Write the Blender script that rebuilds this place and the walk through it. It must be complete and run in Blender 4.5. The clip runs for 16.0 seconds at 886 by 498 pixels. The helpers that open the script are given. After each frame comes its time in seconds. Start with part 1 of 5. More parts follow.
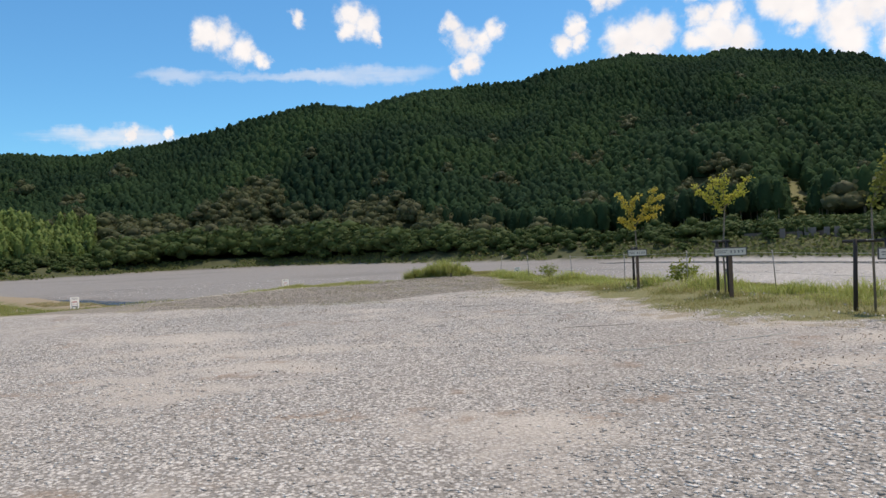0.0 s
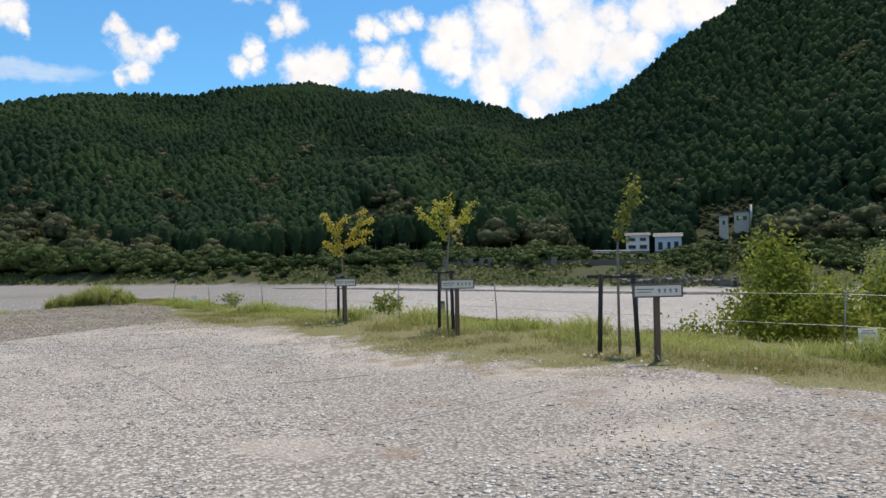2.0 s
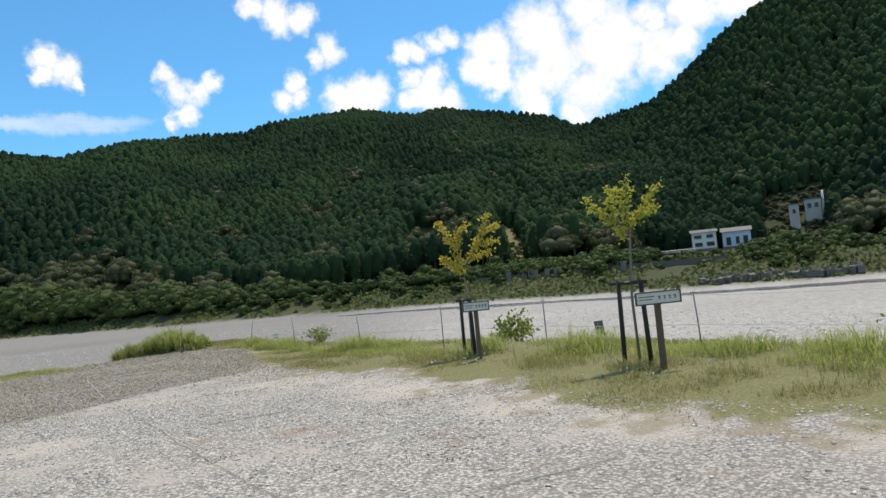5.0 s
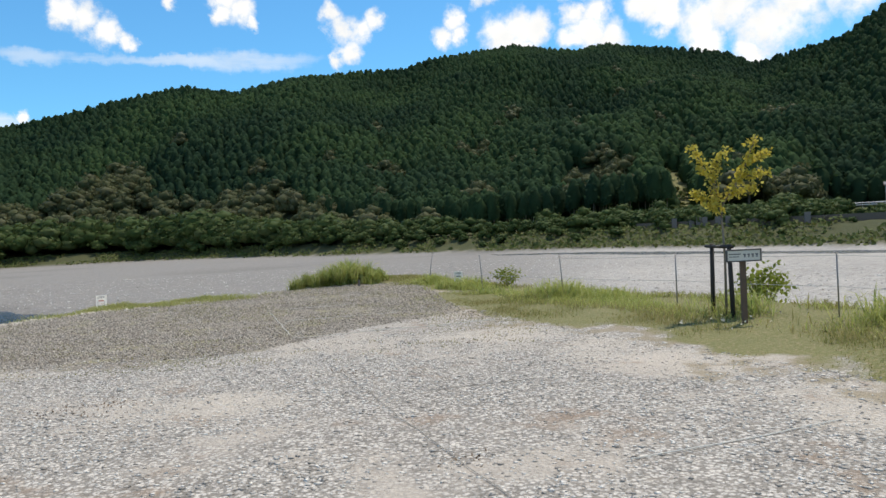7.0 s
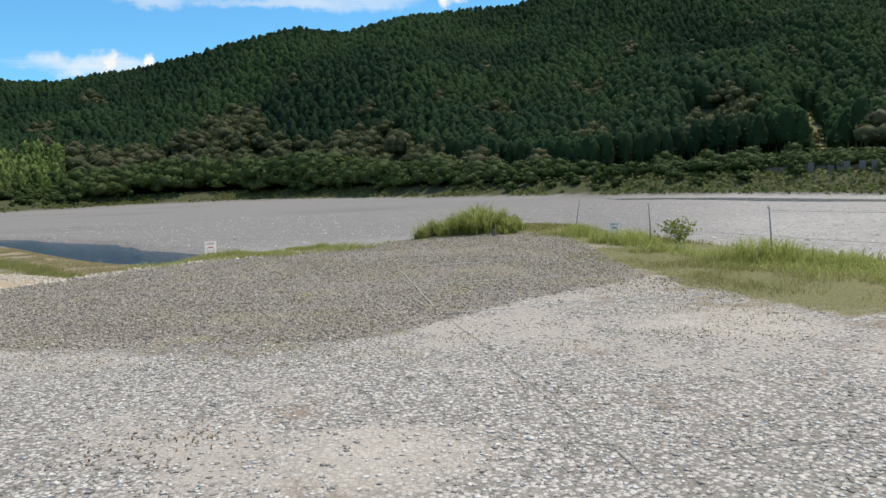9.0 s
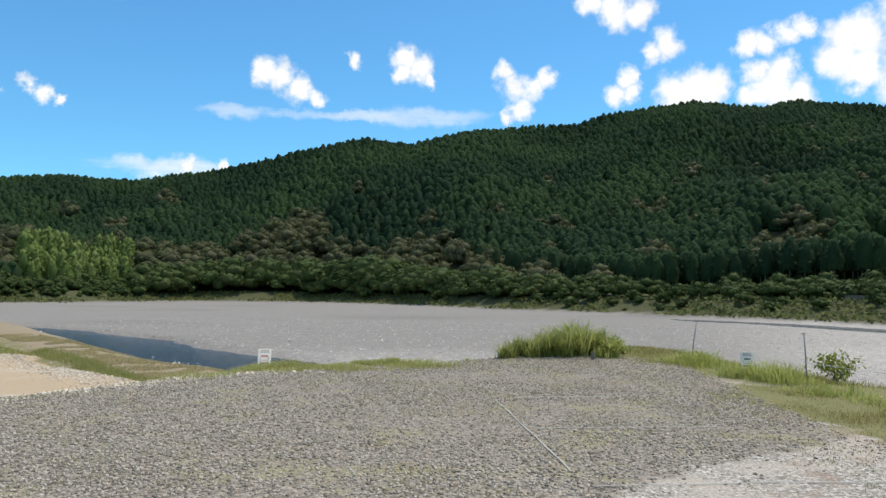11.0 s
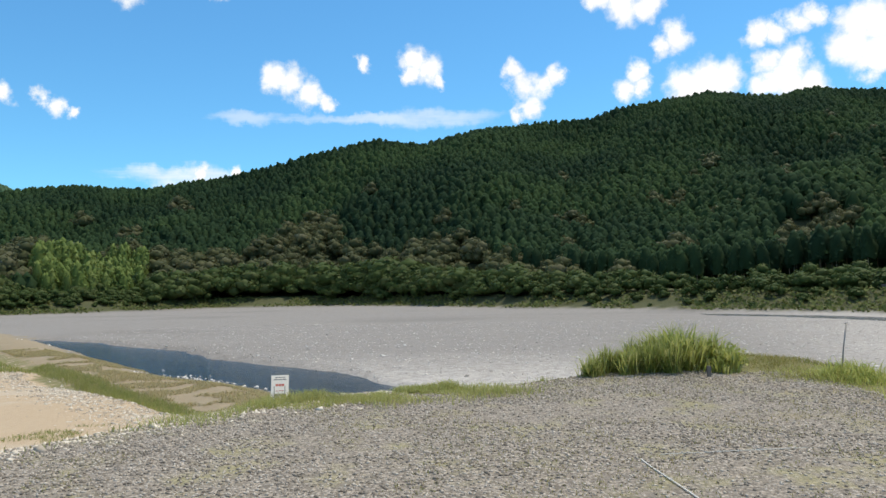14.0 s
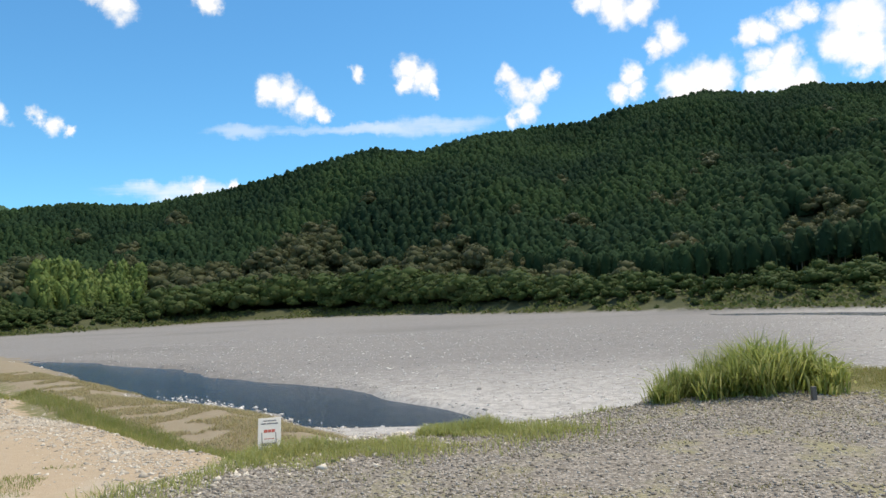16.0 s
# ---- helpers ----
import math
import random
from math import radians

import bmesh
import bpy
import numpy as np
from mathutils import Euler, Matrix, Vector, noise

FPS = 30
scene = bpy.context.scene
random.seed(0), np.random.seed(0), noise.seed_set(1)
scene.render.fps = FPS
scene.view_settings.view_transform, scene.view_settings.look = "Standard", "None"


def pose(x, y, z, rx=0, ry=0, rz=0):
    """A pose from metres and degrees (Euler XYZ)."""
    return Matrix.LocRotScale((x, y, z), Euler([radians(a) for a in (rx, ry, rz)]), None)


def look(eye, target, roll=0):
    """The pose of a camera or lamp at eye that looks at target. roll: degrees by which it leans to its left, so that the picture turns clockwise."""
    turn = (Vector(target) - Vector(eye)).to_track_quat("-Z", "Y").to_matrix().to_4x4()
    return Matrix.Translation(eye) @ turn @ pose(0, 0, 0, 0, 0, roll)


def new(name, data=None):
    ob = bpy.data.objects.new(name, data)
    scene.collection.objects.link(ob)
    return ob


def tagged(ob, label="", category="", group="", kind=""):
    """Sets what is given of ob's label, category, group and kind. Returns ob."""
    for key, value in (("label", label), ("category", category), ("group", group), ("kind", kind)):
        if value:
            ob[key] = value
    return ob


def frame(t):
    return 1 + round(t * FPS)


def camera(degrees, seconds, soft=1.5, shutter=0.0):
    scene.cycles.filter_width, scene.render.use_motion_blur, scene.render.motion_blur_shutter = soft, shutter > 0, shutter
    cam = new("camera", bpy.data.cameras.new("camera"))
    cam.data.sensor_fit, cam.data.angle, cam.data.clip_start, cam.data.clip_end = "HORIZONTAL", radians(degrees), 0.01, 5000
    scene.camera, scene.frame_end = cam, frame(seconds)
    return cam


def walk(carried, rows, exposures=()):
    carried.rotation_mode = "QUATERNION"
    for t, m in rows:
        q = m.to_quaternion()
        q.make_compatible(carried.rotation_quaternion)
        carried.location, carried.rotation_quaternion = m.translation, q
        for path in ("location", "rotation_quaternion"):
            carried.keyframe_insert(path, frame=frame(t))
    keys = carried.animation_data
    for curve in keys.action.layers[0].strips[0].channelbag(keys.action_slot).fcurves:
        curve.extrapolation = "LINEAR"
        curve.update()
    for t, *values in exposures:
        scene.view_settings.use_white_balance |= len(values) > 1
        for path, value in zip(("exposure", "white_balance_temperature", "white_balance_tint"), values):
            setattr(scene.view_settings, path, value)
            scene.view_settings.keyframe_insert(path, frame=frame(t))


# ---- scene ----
cam = camera(61.8, 16.0)

PATH = [
    (0, (0.097, -0.509, 1.386), (-0.013, 1.487, 1.376), -2.6),
    (0.5, (0.054, 0.282, 1.404), (0.007, 2.279, 1.287), -3.9),
    (1, (-0.041, 0.923, 1.424), (0.175, 2.91, 1.344), -2.5),
    (1.5, (-0.069, 1.685, 1.431), (0.299, 3.65, 1.376), -2.1),
    (2, (-0.134, 2.353, 1.437), (0.611, 4.209, 1.466), -1.0),
    (2.5, (-0.19, 3.068, 1.474), (0.583, 4.912, 1.502), 0.1),
    (3, (-0.148, 3.724, 1.476), (0.791, 5.489, 1.403), -0.2),
    (5.5, (-0.594, 6.851, 1.496), (-0.058, 8.775, 1.605), -5.0),
    (6, (-0.76, 7.501, 1.486), (-0.297, 9.447, 1.48), -2.3),
    (6.5, (-0.898, 8.226, 1.526), (-0.662, 10.21, 1.438), -2.8),
    (7, (-1.074, 8.86, 1.507), (-0.867, 10.849, 1.458), -2.9),
    (7.5, (-1.254, 9.592, 1.524), (-1.169, 11.588, 1.428), -3.3),
    (8, (-1.453, 10.351, 1.477), (-1.438, 12.349, 1.381), -2.3),
    (8.5, (-1.668, 11.127, 1.511), (-1.854, 13.111, 1.338), -4.2),
    (9, (-1.838, 11.849, 1.545), (-1.92, 13.838, 1.353), -2.3),
    (9.5, (-2.051, 12.568, 1.551), (-2.233, 14.56, 1.562), 0.4),
    (10, (-2.277, 13.183, 1.514), (-2.41, 15.178, 1.588), 1.3),
    (12.5, (-3.371, 16.022, 1.532), (-3.757, 17.978, 1.694), -0.9),
    (13, (-3.569, 16.642, 1.515), (-3.843, 18.619, 1.643), -1.7),
    (13.5, (-3.773, 17.264, 1.533), (-4.035, 19.243, 1.661), -1.7),
    (14, (-3.971, 17.861, 1.53), (-4.231, 19.841, 1.638), -1.1),
    (14.5, (-4.159, 18.549, 1.54), (-4.507, 20.516, 1.64), -1.7),
    (15, (-4.381, 19.158, 1.538), (-4.749, 21.12, 1.662), -1.9),
    (15.5, (-4.491, 19.701, 1.57), (-4.905, 21.656, 1.655), -3.6),
    (16, (-4.68, 20.288, 1.58), (-4.938, 22.267, 1.708), -2.8),
]
walk(cam, [(t, look(eye, target, roll)) for t, eye, target, roll in PATH],
     [(0, -0.17, 7000, 14), (2.5, -0.06, 6900, 11), (5.5, 0.0, 6850, 8), (9, -0.08, 6800, 9), (12.5, 0.06, 6850, 7), (16, 0.04, 6950, 9)])

# ---- world, sun, exposure ----
SUN_AZ, SUN_EL = 52.0, 69.0


def heading(az, el):
    a, e = radians(az), radians(el)
    return Vector((math.sin(a) * math.cos(e), math.cos(a) * math.cos(e), math.sin(e)))


class Nodes:
    """Short hand for building a node tree."""

    def __init__(self, tree):
        self.tree = tree
        tree.nodes.clear()

    def add(self, sort, **values):
        node = self.tree.nodes.new("ShaderNode" + sort)
        for key, value in values.items():
            self.put(node, key, value)
        return node

    def put(self, node, key, value):
        if key == "op":
            node.operation = value
        elif key == "kind":
            node.data_type = value
        elif key == "blend":
            node.blend_type = value
        elif key == "clamp":
            node.use_clamp = value
        elif key == "attribute":
            node.attribute_name = value
        elif key == "feature":
            node.feature = value
        elif key.startswith("i") and key[1:].isdigit():
            self.feed(node.inputs[int(key[1:])], value)
        else:
            self.feed(node.inputs[key.replace("_", " ")], value)

    def feed(self, socket, value):
        if isinstance(value, bpy.types.NodeSocket):
            self.tree.links.new(value, socket)
        else:
            socket.default_value = value

    def math(self, op, a, b=0.0, c=0.0, clamp=False):
        node = self.add("Math", op=op, clamp=clamp, i0=a, i1=b)
        self.feed(node.inputs[2], c)
        return node.outputs[0]

    def vmath(self, op, a, b=(0, 0, 0)):
        node = self.add("VectorMath", op=op, i0=a, i1=b)
        return node.outputs["Value"] if op in ("DISTANCE", "DOT_PRODUCT", "LENGTH") else node.outputs[0]

    def noise(self, vector, scale, detail=3.0, rough=0.55):
        return self.add("TexNoise", Vector=vector, Scale=scale, Detail=detail, Roughness=rough).outputs["Fac"]

    def step(self, value, low, high):
        node = self.add("MapRange", Value=value, From_Min=low, From_Max=high)
        node.interpolation_type = "SMOOTHSTEP"
        return node.outputs["Result"]

    def mix(self, fac, a, b, blend="MIX"):
        node = self.add("Mix", kind="RGBA", blend=blend)
        self.feed(node.inputs[0], fac)
        self.feed(node.inputs[6], a)
        self.feed(node.inputs[7], b)
        return node.outputs[2]


def rgb(r, g, b):
    return (r, g, b, 1.0)


# Cumulus of the sky: azimuth and elevation of each puff's centre, radius, all in degrees.
SCATTERED = [
    (-20.3, 16.0, 1.09), (-19.0, 15.6, 1.34), (-17.7, 15.0, 1.17), (-16.3, 14.4, 0.75), (-13.4, 17.2, 0.63),
    (-9.4, 17.4, 1.17), (-8.3, 16.7, 1.25), (-9.7, 16.4, 0.84), (-7.5, 15.8, 0.63),
    (-1.6, 16.4, 0.92), (-1.0, 15.4, 1.17), (0.4, 15.4, 1.17), (1.5, 16.1, 0.92), (-0.6, 13.7, 1.0), (-1.5, 13.0, 0.67),
    (10.5, 17.7, 1.25), (9.3, 17.2, 0.92), (7.4, 15.7, 0.92), (6.8, 14.7, 1.0), (8.1, 14.7, 0.84),
    (6.7, 20.6, 1.5), (8.5, 20.2, 1.17), (5.0, 21.0, 1.0), (-36.2, 13.5, 0.67), (-35.2, 13.0, 0.84), (-34.0, 12.5, 0.5), (-38.0, 13.5, 0.75),
]
OVER_RIDGE = [
    (11.2, 14.4, 1.5), (12.6, 15.0, 1.5), (14.0, 14.7, 1.42), (12.1, 13.5, 1.67), (16.3, 17.4, 1.0), (17.5, 17.3, 0.92), (18.7, 17.8, 1.0), (19.8, 18.3, 0.92),
    (16.7, 15.6, 0.92), (18.3, 15.6, 1.17), (17.8, 14.0, 1.67), (19.3, 13.5, 1.42), (16.5, 13.6, 1.0), (22.1, 15.9, 1.59), (23.5, 16.7, 2.09), (23.2, 14.1, 1.0),
    (-31.0, 21.5, 1.42), (-24.7, 22.0, 1.0), (-32.3, 22.2, 1.25), (-25.6, 8.7, 0.7), (-23.0, 9.0, 0.55),
]
BANK_OF_CLOUD = [
    (22.5, 17.0, 1.59), (23.4, 15.0, 1.67), (25.6, 13.9, 1.9), (27.8, 15.5, 2.92), (30.2, 13.2, 2.67), (32.1, 16.2, 3.55), (35.7, 15.2, 2.51), (35.3, 17.4, 1.67), (38.4, 17.8, 2.51),
    (37.6, 15.5, 1.67), (29.1, 11.4, 1.4), (26.1, 12.5, 1.5), (26.9, 17.8, 2.51), (30.4, 18.9, 2.09), (41.6, 18.1, 2.51), (44.3, 19.3, 3.34), (39.6, 20.2, 2.51), (34.2, 21.4, 2.51),
]
# Puffs out of view, added to whiten and brighten the fill light.
UNSEEN_FILL = [
    (55.0, 33.0, 5.0), (62.0, 30.0, 4.0), (-60.0, 35.0, 4.0), (-70.0, 25.0, 3.0), (-5.0, 42.0, 4.0), (100.0, 25.0, 6.0),
    (128.0, 30.0, 11.0), (155.0, 24.0, 10.0), (182.0, 30.0, 13.0), (205.0, 22.0, 9.0), (228.0, 36.0, 12.0), (252.0, 22.0, 9.0), (270.0, 34.0, 9.0),
    (20.0, 55.0, 6.0), (150.0, 55.0, 10.0), (200.0, 58.0, 11.0), (260.0, 60.0, 8.0), (105.0, 48.0, 8.0), (-75.0, 50.0, 7.0),
]
PUFFS = SCATTERED + OVER_RIDGE + BANK_OF_CLOUD + UNSEEN_FILL
# Thin veils: azimuth, elevation, half width, half height, strength.
VEILS = [(-22.4, 13.0, 2.6, 0.6, 0.4), (-12.5, 13.1, 10.0, 0.5, 0.5), (-8.0, 13.1, 5.0, 0.8, 0.5), (20.0, 11.0, 9.0, 1.2, 0.4), (-26.0, 8.6, 6.5, 0.8, 0.8)]


def build_world():
    world = bpy.data.worlds.new("sky")
    scene.world = world
    world.use_nodes = True
    n = Nodes(world.node_tree)
    sky = n.add("TexSky")
    sky.sky_type, sky.sun_disc = "NISHITA", False
    sky.sun_elevation, sky.sun_rotation = radians(SUN_EL), radians(SUN_AZ)
    sky.air_density, sky.dust_density, sky.ozone_density, sky.altitude = 1.0, 0.25, 2.5, 100
    way = n.add("TexCoord").outputs["Generated"]
    wobble = n.add("TexNoise", Vector=way, Scale=26.0, Detail=5.0, Roughness=0.65).outputs["Color"]
    bent = n.vmath("ADD", way, n.vmath("MULTIPLY", n.vmath("SUBTRACT", wobble, (0.5, 0.5, 0.5)), (0.044, 0.044, 0.034)))
    best = None
    for az, el, r in PUFFS:
        gap = n.vmath("DISTANCE", bent, tuple(heading(az, el)))
        near = n.math("MULTIPLY_ADD", gap, -1.0 / radians(r), 1.0)
        best = near if best is None else n.math("MAXIMUM", best, near)
    ragged = n.math("MULTIPLY_ADD", n.noise(way, 42.0, 5.0, 0.6), 1.3, -0.65)
    puff = n.step(n.math("ADD", best, ragged), -0.22, 0.66)
    streak = n.noise(n.vmath("MULTIPLY", way, (9.0, 9.0, 70.0)), 1.0, 4.0, 0.6)
    for az, el, w, h, strength in VEILS:
        side = Vector((math.cos(radians(az)), -math.sin(radians(az)), 0))
        u = n.math("MULTIPLY", n.vmath("DOT_PRODUCT", bent, tuple(side)), 1.0 / radians(w))
        v = n.math("MULTIPLY", n.math("SUBTRACT", n.vmath("DOT_PRODUCT", bent, (0, 0, 1)), math.sin(radians(el))), 1.0 / radians(h))
        far = n.math("ADD", n.math("MULTIPLY", u, u), n.math("MULTIPLY", v, v))
        ahead = n.math("GREATER_THAN", n.vmath("DOT_PRODUCT", way, tuple(heading(az, el))), 0.5)
        veil = n.math("MULTIPLY", n.math("MULTIPLY", n.step(n.math("ADD", far, n.math("MULTIPLY", streak, 1.6)), 1.9, 0.5), strength), ahead)
        puff = n.math("MAXIMUM", puff, veil)
    body = n.mix(n.noise(way, 30.0, 4.0), rgb(*CLOUD_SHADE), rgb(*CLOUD_LIT))
    tint = n.mix(1.0, sky.outputs[0], rgb(*SKY_TINT), "MULTIPLY")
    colour = n.mix(puff, tint, body)
    back = n.add("Background", Color=colour, Strength=SKY_STRENGTH)
    n.tree.links.new(back.outputs[0], n.add("OutputWorld").inputs[0])


SKY_STRENGTH = 0.1
SKY_TINT = (0.71, 1.44, 1.80)
CLOUD_SHADE, CLOUD_LIT = (8.5, 8.8, 9.4), (12.0, 12.0, 12.0)
build_world()

sun = new("sun", bpy.data.lights.new("sun", "SUN"))
sun.data.energy, sun.data.angle, sun.data.color = 4.0, radians(0.55), (1.0, 0.90, 0.75)
sun.matrix_world = look(heading(SUN_AZ, SUN_EL) * 300, (0, 0, 0))

# ---- materials ----


def material(name, build):
    m = bpy.data.materials.new(name)
    m.use_nodes = True
    n = Nodes(m.node_tree)
    shader = build(n)
    n.tree.links.new(shader, n.add("OutputMaterial").inputs[0])
    return m


def bump(n, height, strength, distance):
    return n.add("Bump", Strength=strength, Distance=distance, Height=height).outputs[0]


def solid(n, colour, rough, normal=None, metal=0.0, gloss=0.5):
    node = n.add("BsdfPrincipled", Base_Color=colour, Roughness=rough, Metallic=metal, Specular_IOR_Level=gloss)
    if normal is not None:
        n.feed(node.inputs["Normal"], normal)
    return node.outputs[0]


def plain(name, colour, rough=0.6, spread=0.25, scale=12.0, metal=0.0, relief=0.3):
    """A worn surface: a colour that wanders at two scales, with fine relief."""

    def build(n):
        at = n.add("TexCoord").outputs["Object"]
        coarse, fine = n.noise(at, scale), n.noise(at, scale * 7, 5.0)
        dark = rgb(*[c * (1 - spread) for c in colour])
        light = rgb(*[min(1, c * (1 + spread)) for c in colour])
        base = n.mix(n.math("MULTIPLY_ADD", fine, 0.5, n.math("MULTIPLY", coarse, 0.5)), dark, light)
        return solid(n, base, n.math("MULTIPLY_ADD", coarse, 0.2, rough - 0.1), bump(n, fine, relief, 0.004), metal)

    return material(name, build)


def leafy(name, colours, shine=0.5, through_light=0.35, stand=0.03):
    """Foliage: tints wander over the stand and from clump to clump; thin leaves let some light through."""

    def build(n):
        at = n.add("TexCoord").outputs["Object"]
        island = n.add("NewGeometry").outputs["Random Per Island"]
        wide = n.step(n.noise(at, stand, 3.0), 0.35, 0.65)
        base = n.mix(wide, rgb(*colours[0]), rgb(*colours[1]))
        base = n.mix(n.step(island, 0.55, 1.0), base, rgb(*colours[2]))
        base = n.mix(n.math("MULTIPLY", n.noise(at, 2.2, 4.0), 0.6), base, rgb(*[c * 0.62 for c in colours[0]]))
        body = solid(n, base, shine, gloss=0.08)
        glow = n.add("BsdfTranslucent", Color=n.mix(0.35, base, rgb(*colours[2]))).outputs[0]
        mixed = n.add("MixShader", i0=through_light, i1=body, i2=glow)
        return mixed.outputs[0]

    return material(name, build)


def ground_build(n):
    """Lot gravel, dark gravel, grass, sand, river pebbles and forest floor, told apart by the masks of the sheet."""
    at = n.add("TexCoord").outputs["Object"]
    split = n.add("SeparateColor", Color=n.add("Attribute", attribute="mask").outputs["Color"])
    grass_m, dark_m, sand_m = split.outputs
    coarse_m = n.add("Attribute", attribute="mask").outputs["Alpha"]
    split2 = n.add("SeparateColor", Color=n.add("Attribute", attribute="mask_far").outputs["Color"])
    river_m, wood_m, dry_m = split2.outputs
    broad, mid, fine = n.noise(at, 0.35, 4.0), n.noise(at, 2.2, 5.0), n.noise(at, 24.0, 4.0)
    stones = n.add("TexVoronoi", Vector=at, Scale=28.0, Randomness=1.0)
    small = n.add("TexVoronoi", Vector=at, Scale=75.0, Randomness=1.0)
    tone = n.add("SeparateColor", Color=stones.outputs["Color"]).outputs[0]
    tone2 = n.add("SeparateColor", Color=small.outputs["Color"]).outputs[0]
    # pale crushed stone with trodden earth between
    pale = n.mix(tone, rgb(0.31, 0.286, 0.257), rgb(0.66, 0.615, 0.56))
    pale = n.mix(n.step(tone2, 0.72, 1.0), pale, rgb(0.62, 0.59, 0.55))
    pale = n.mix(n.step(tone2, 0.2, 0.0), pale, rgb(0.16, 0.145, 0.13))
    clump = n.noise(at, 5.5, 4.0, 0.7)
    pale = n.mix(n.step(clump, 0.5, 0.72), pale, n.mix(tone, rgb(0.20, 0.185, 0.165), rgb(0.42, 0.395, 0.36)))
    pale = n.mix(n.math("MULTIPLY", coarse_m, 0.5), pale, n.mix(tone2, rgb(0.18, 0.165, 0.15), rgb(0.54, 0.505, 0.46)))
    # Earth between the stones, darkened further to paint in the shadow there.
    gaps = n.step(stones.outputs["Distance"], 0.40, 0.62)
    pale = n.mix(n.math("MULTIPLY", gaps, 0.68), pale, rgb(0.15, 0.135, 0.115))
    earth = n.mix(fine, rgb(0.39, 0.345, 0.295), rgb(0.50, 0.45, 0.395))
    bare = n.step(n.math("ADD", n.math("MULTIPLY", broad, 0.75), n.math("MULTIPLY", mid, 0.25)), 0.50, 0.60)
    lot = n.mix(n.math("MULTIPLY", n.math("MULTIPLY", bare, n.math("SUBTRACT", 1.0, n.math("MULTIPLY", coarse_m, 0.7))), 0.85), pale, earth)
    trodden = n.add("Attribute", attribute="bare").outputs["Fac"]
    lot = n.mix(n.math("MULTIPLY", trodden, n.math("MULTIPLY_ADD", fine, 0.6, 0.3)), lot, n.mix(mid, rgb(0.47, 0.415, 0.35), rgb(0.56, 0.505, 0.44)))
    rusty = n.step(n.noise(n.vmath("ADD", at, (31.0, 7.0, 0.0)), 0.9, 5.0, 0.65), 0.57, 0.70)
    lot = n.mix(n.math("MULTIPLY", rusty, 0.7), lot, rgb(0.27, 0.20, 0.145))
    # dark coarse stone
    deep = n.mix(tone, rgb(0.165, 0.142, 0.115), rgb(0.40, 0.352, 0.292))
    deep = n.mix(n.step(tone2, 0.85, 1.0), deep, rgb(0.50, 0.47, 0.43))
    deep = n.mix(n.math("MULTIPLY", gaps, 0.5), deep, rgb(0.12, 0.107, 0.088))
    weeds = n.step(n.noise(at, 1.1, 5.0, 0.65), 0.50, 0.68)
    deep = n.mix(n.math("MULTIPLY", weeds, 0.55), deep, rgb(0.30, 0.28, 0.13))
    edge = n.math("MULTIPLY_ADD", mid, 0.9, -0.45)
    dark_f = n.step(n.math("ADD", dark_m, edge), 0.35, 0.65)
    colour = n.mix(dark_f, lot, deep)
    sandy = n.mix(n.noise(at, 6.0, 5.0), rgb(0.40, 0.302, 0.20), rgb(0.50, 0.40, 0.28))
    sandy = n.mix(n.math("MULTIPLY", n.step(broad, 0.5, 0.65), 0.6), sandy, rgb(0.49, 0.43, 0.345))
    sand_f = n.step(n.math("ADD", sand_m, n.math("MULTIPLY", edge, 0.6)), 0.35, 0.65)
    colour = n.mix(sand_f, colour, sandy)
    pebble = n.add("TexVoronoi", Vector=at, Scale=3.2, Randomness=1.0)
    ptone = n.add("SeparateColor", Color=pebble.outputs["Color"]).outputs[0]
    bed = n.mix(n.math("MULTIPLY_ADD", ptone, 0.5, n.math("MULTIPLY", fine, 0.5)), rgb(0.19, 0.178, 0.165), rgb(0.30, 0.285, 0.268))
    bed = n.mix(n.math("MULTIPLY", n.step(n.noise(n.vmath("MULTIPLY", at, (0.02, 0.05, 0.05)), 1.0, 4.0), 0.52, 0.7), 0.5), bed, rgb(0.17, 0.16, 0.15))
    pale_bed_m = n.add("Attribute", attribute="mask_far").outputs["Alpha"]
    bed = n.mix(n.math("MULTIPLY", pale_bed_m, 0.85), bed, n.mix(n.math("MULTIPLY_ADD", ptone, 0.6, n.math("MULTIPLY", fine, 0.4)), rgb(0.36, 0.340, 0.313), rgb(0.76, 0.722, 0.672)))
    colour = n.mix(river_m, colour, bed)
    turf = n.mix(mid, rgb(0.125, 0.14, 0.05), rgb(0.21, 0.20, 0.085))
    turf = n.mix(n.step(fine, 0.46, 0.7), turf, rgb(0.28, 0.23, 0.135))
    grass_f = n.step(n.math("ADD", grass_m, n.math("MULTIPLY", edge, 1.5)), 0.3, 0.75)
    hay = n.mix(mid, rgb(0.205, 0.168, 0.105), rgb(0.315, 0.265, 0.185))
    dry_f = n.step(n.math("ADD", dry_m, n.math("MULTIPLY", edge, 2.2)), 0.45, 0.8)
    colour = n.mix(n.math("MULTIPLY", dry_f, 0.8), colour, hay)
    colour = n.mix(grass_f, colour, turf)
    litter = n.mix(broad, rgb(0.025, 0.035, 0.015), rgb(0.06, 0.07, 0.03))
    colour = n.mix(wood_m, colour, litter)
    height = n.math("SUBTRACT", 1.0, n.math("MINIMUM", n.math("ADD", stones.outputs["Distance"], n.math("MULTIPLY", small.outputs["Distance"], 0.4)), 1.0))
    height = n.math("ADD", height, n.math("MULTIPLY", tone, 0.6))
    height = n.math("ADD", height, n.math("MULTIPLY", n.math("MULTIPLY", pebble.outputs["Distance"], river_m), -3.0))
    return solid(n, colour, 0.9, bump(n, height, 0.8, 0.016), gloss=0.25)


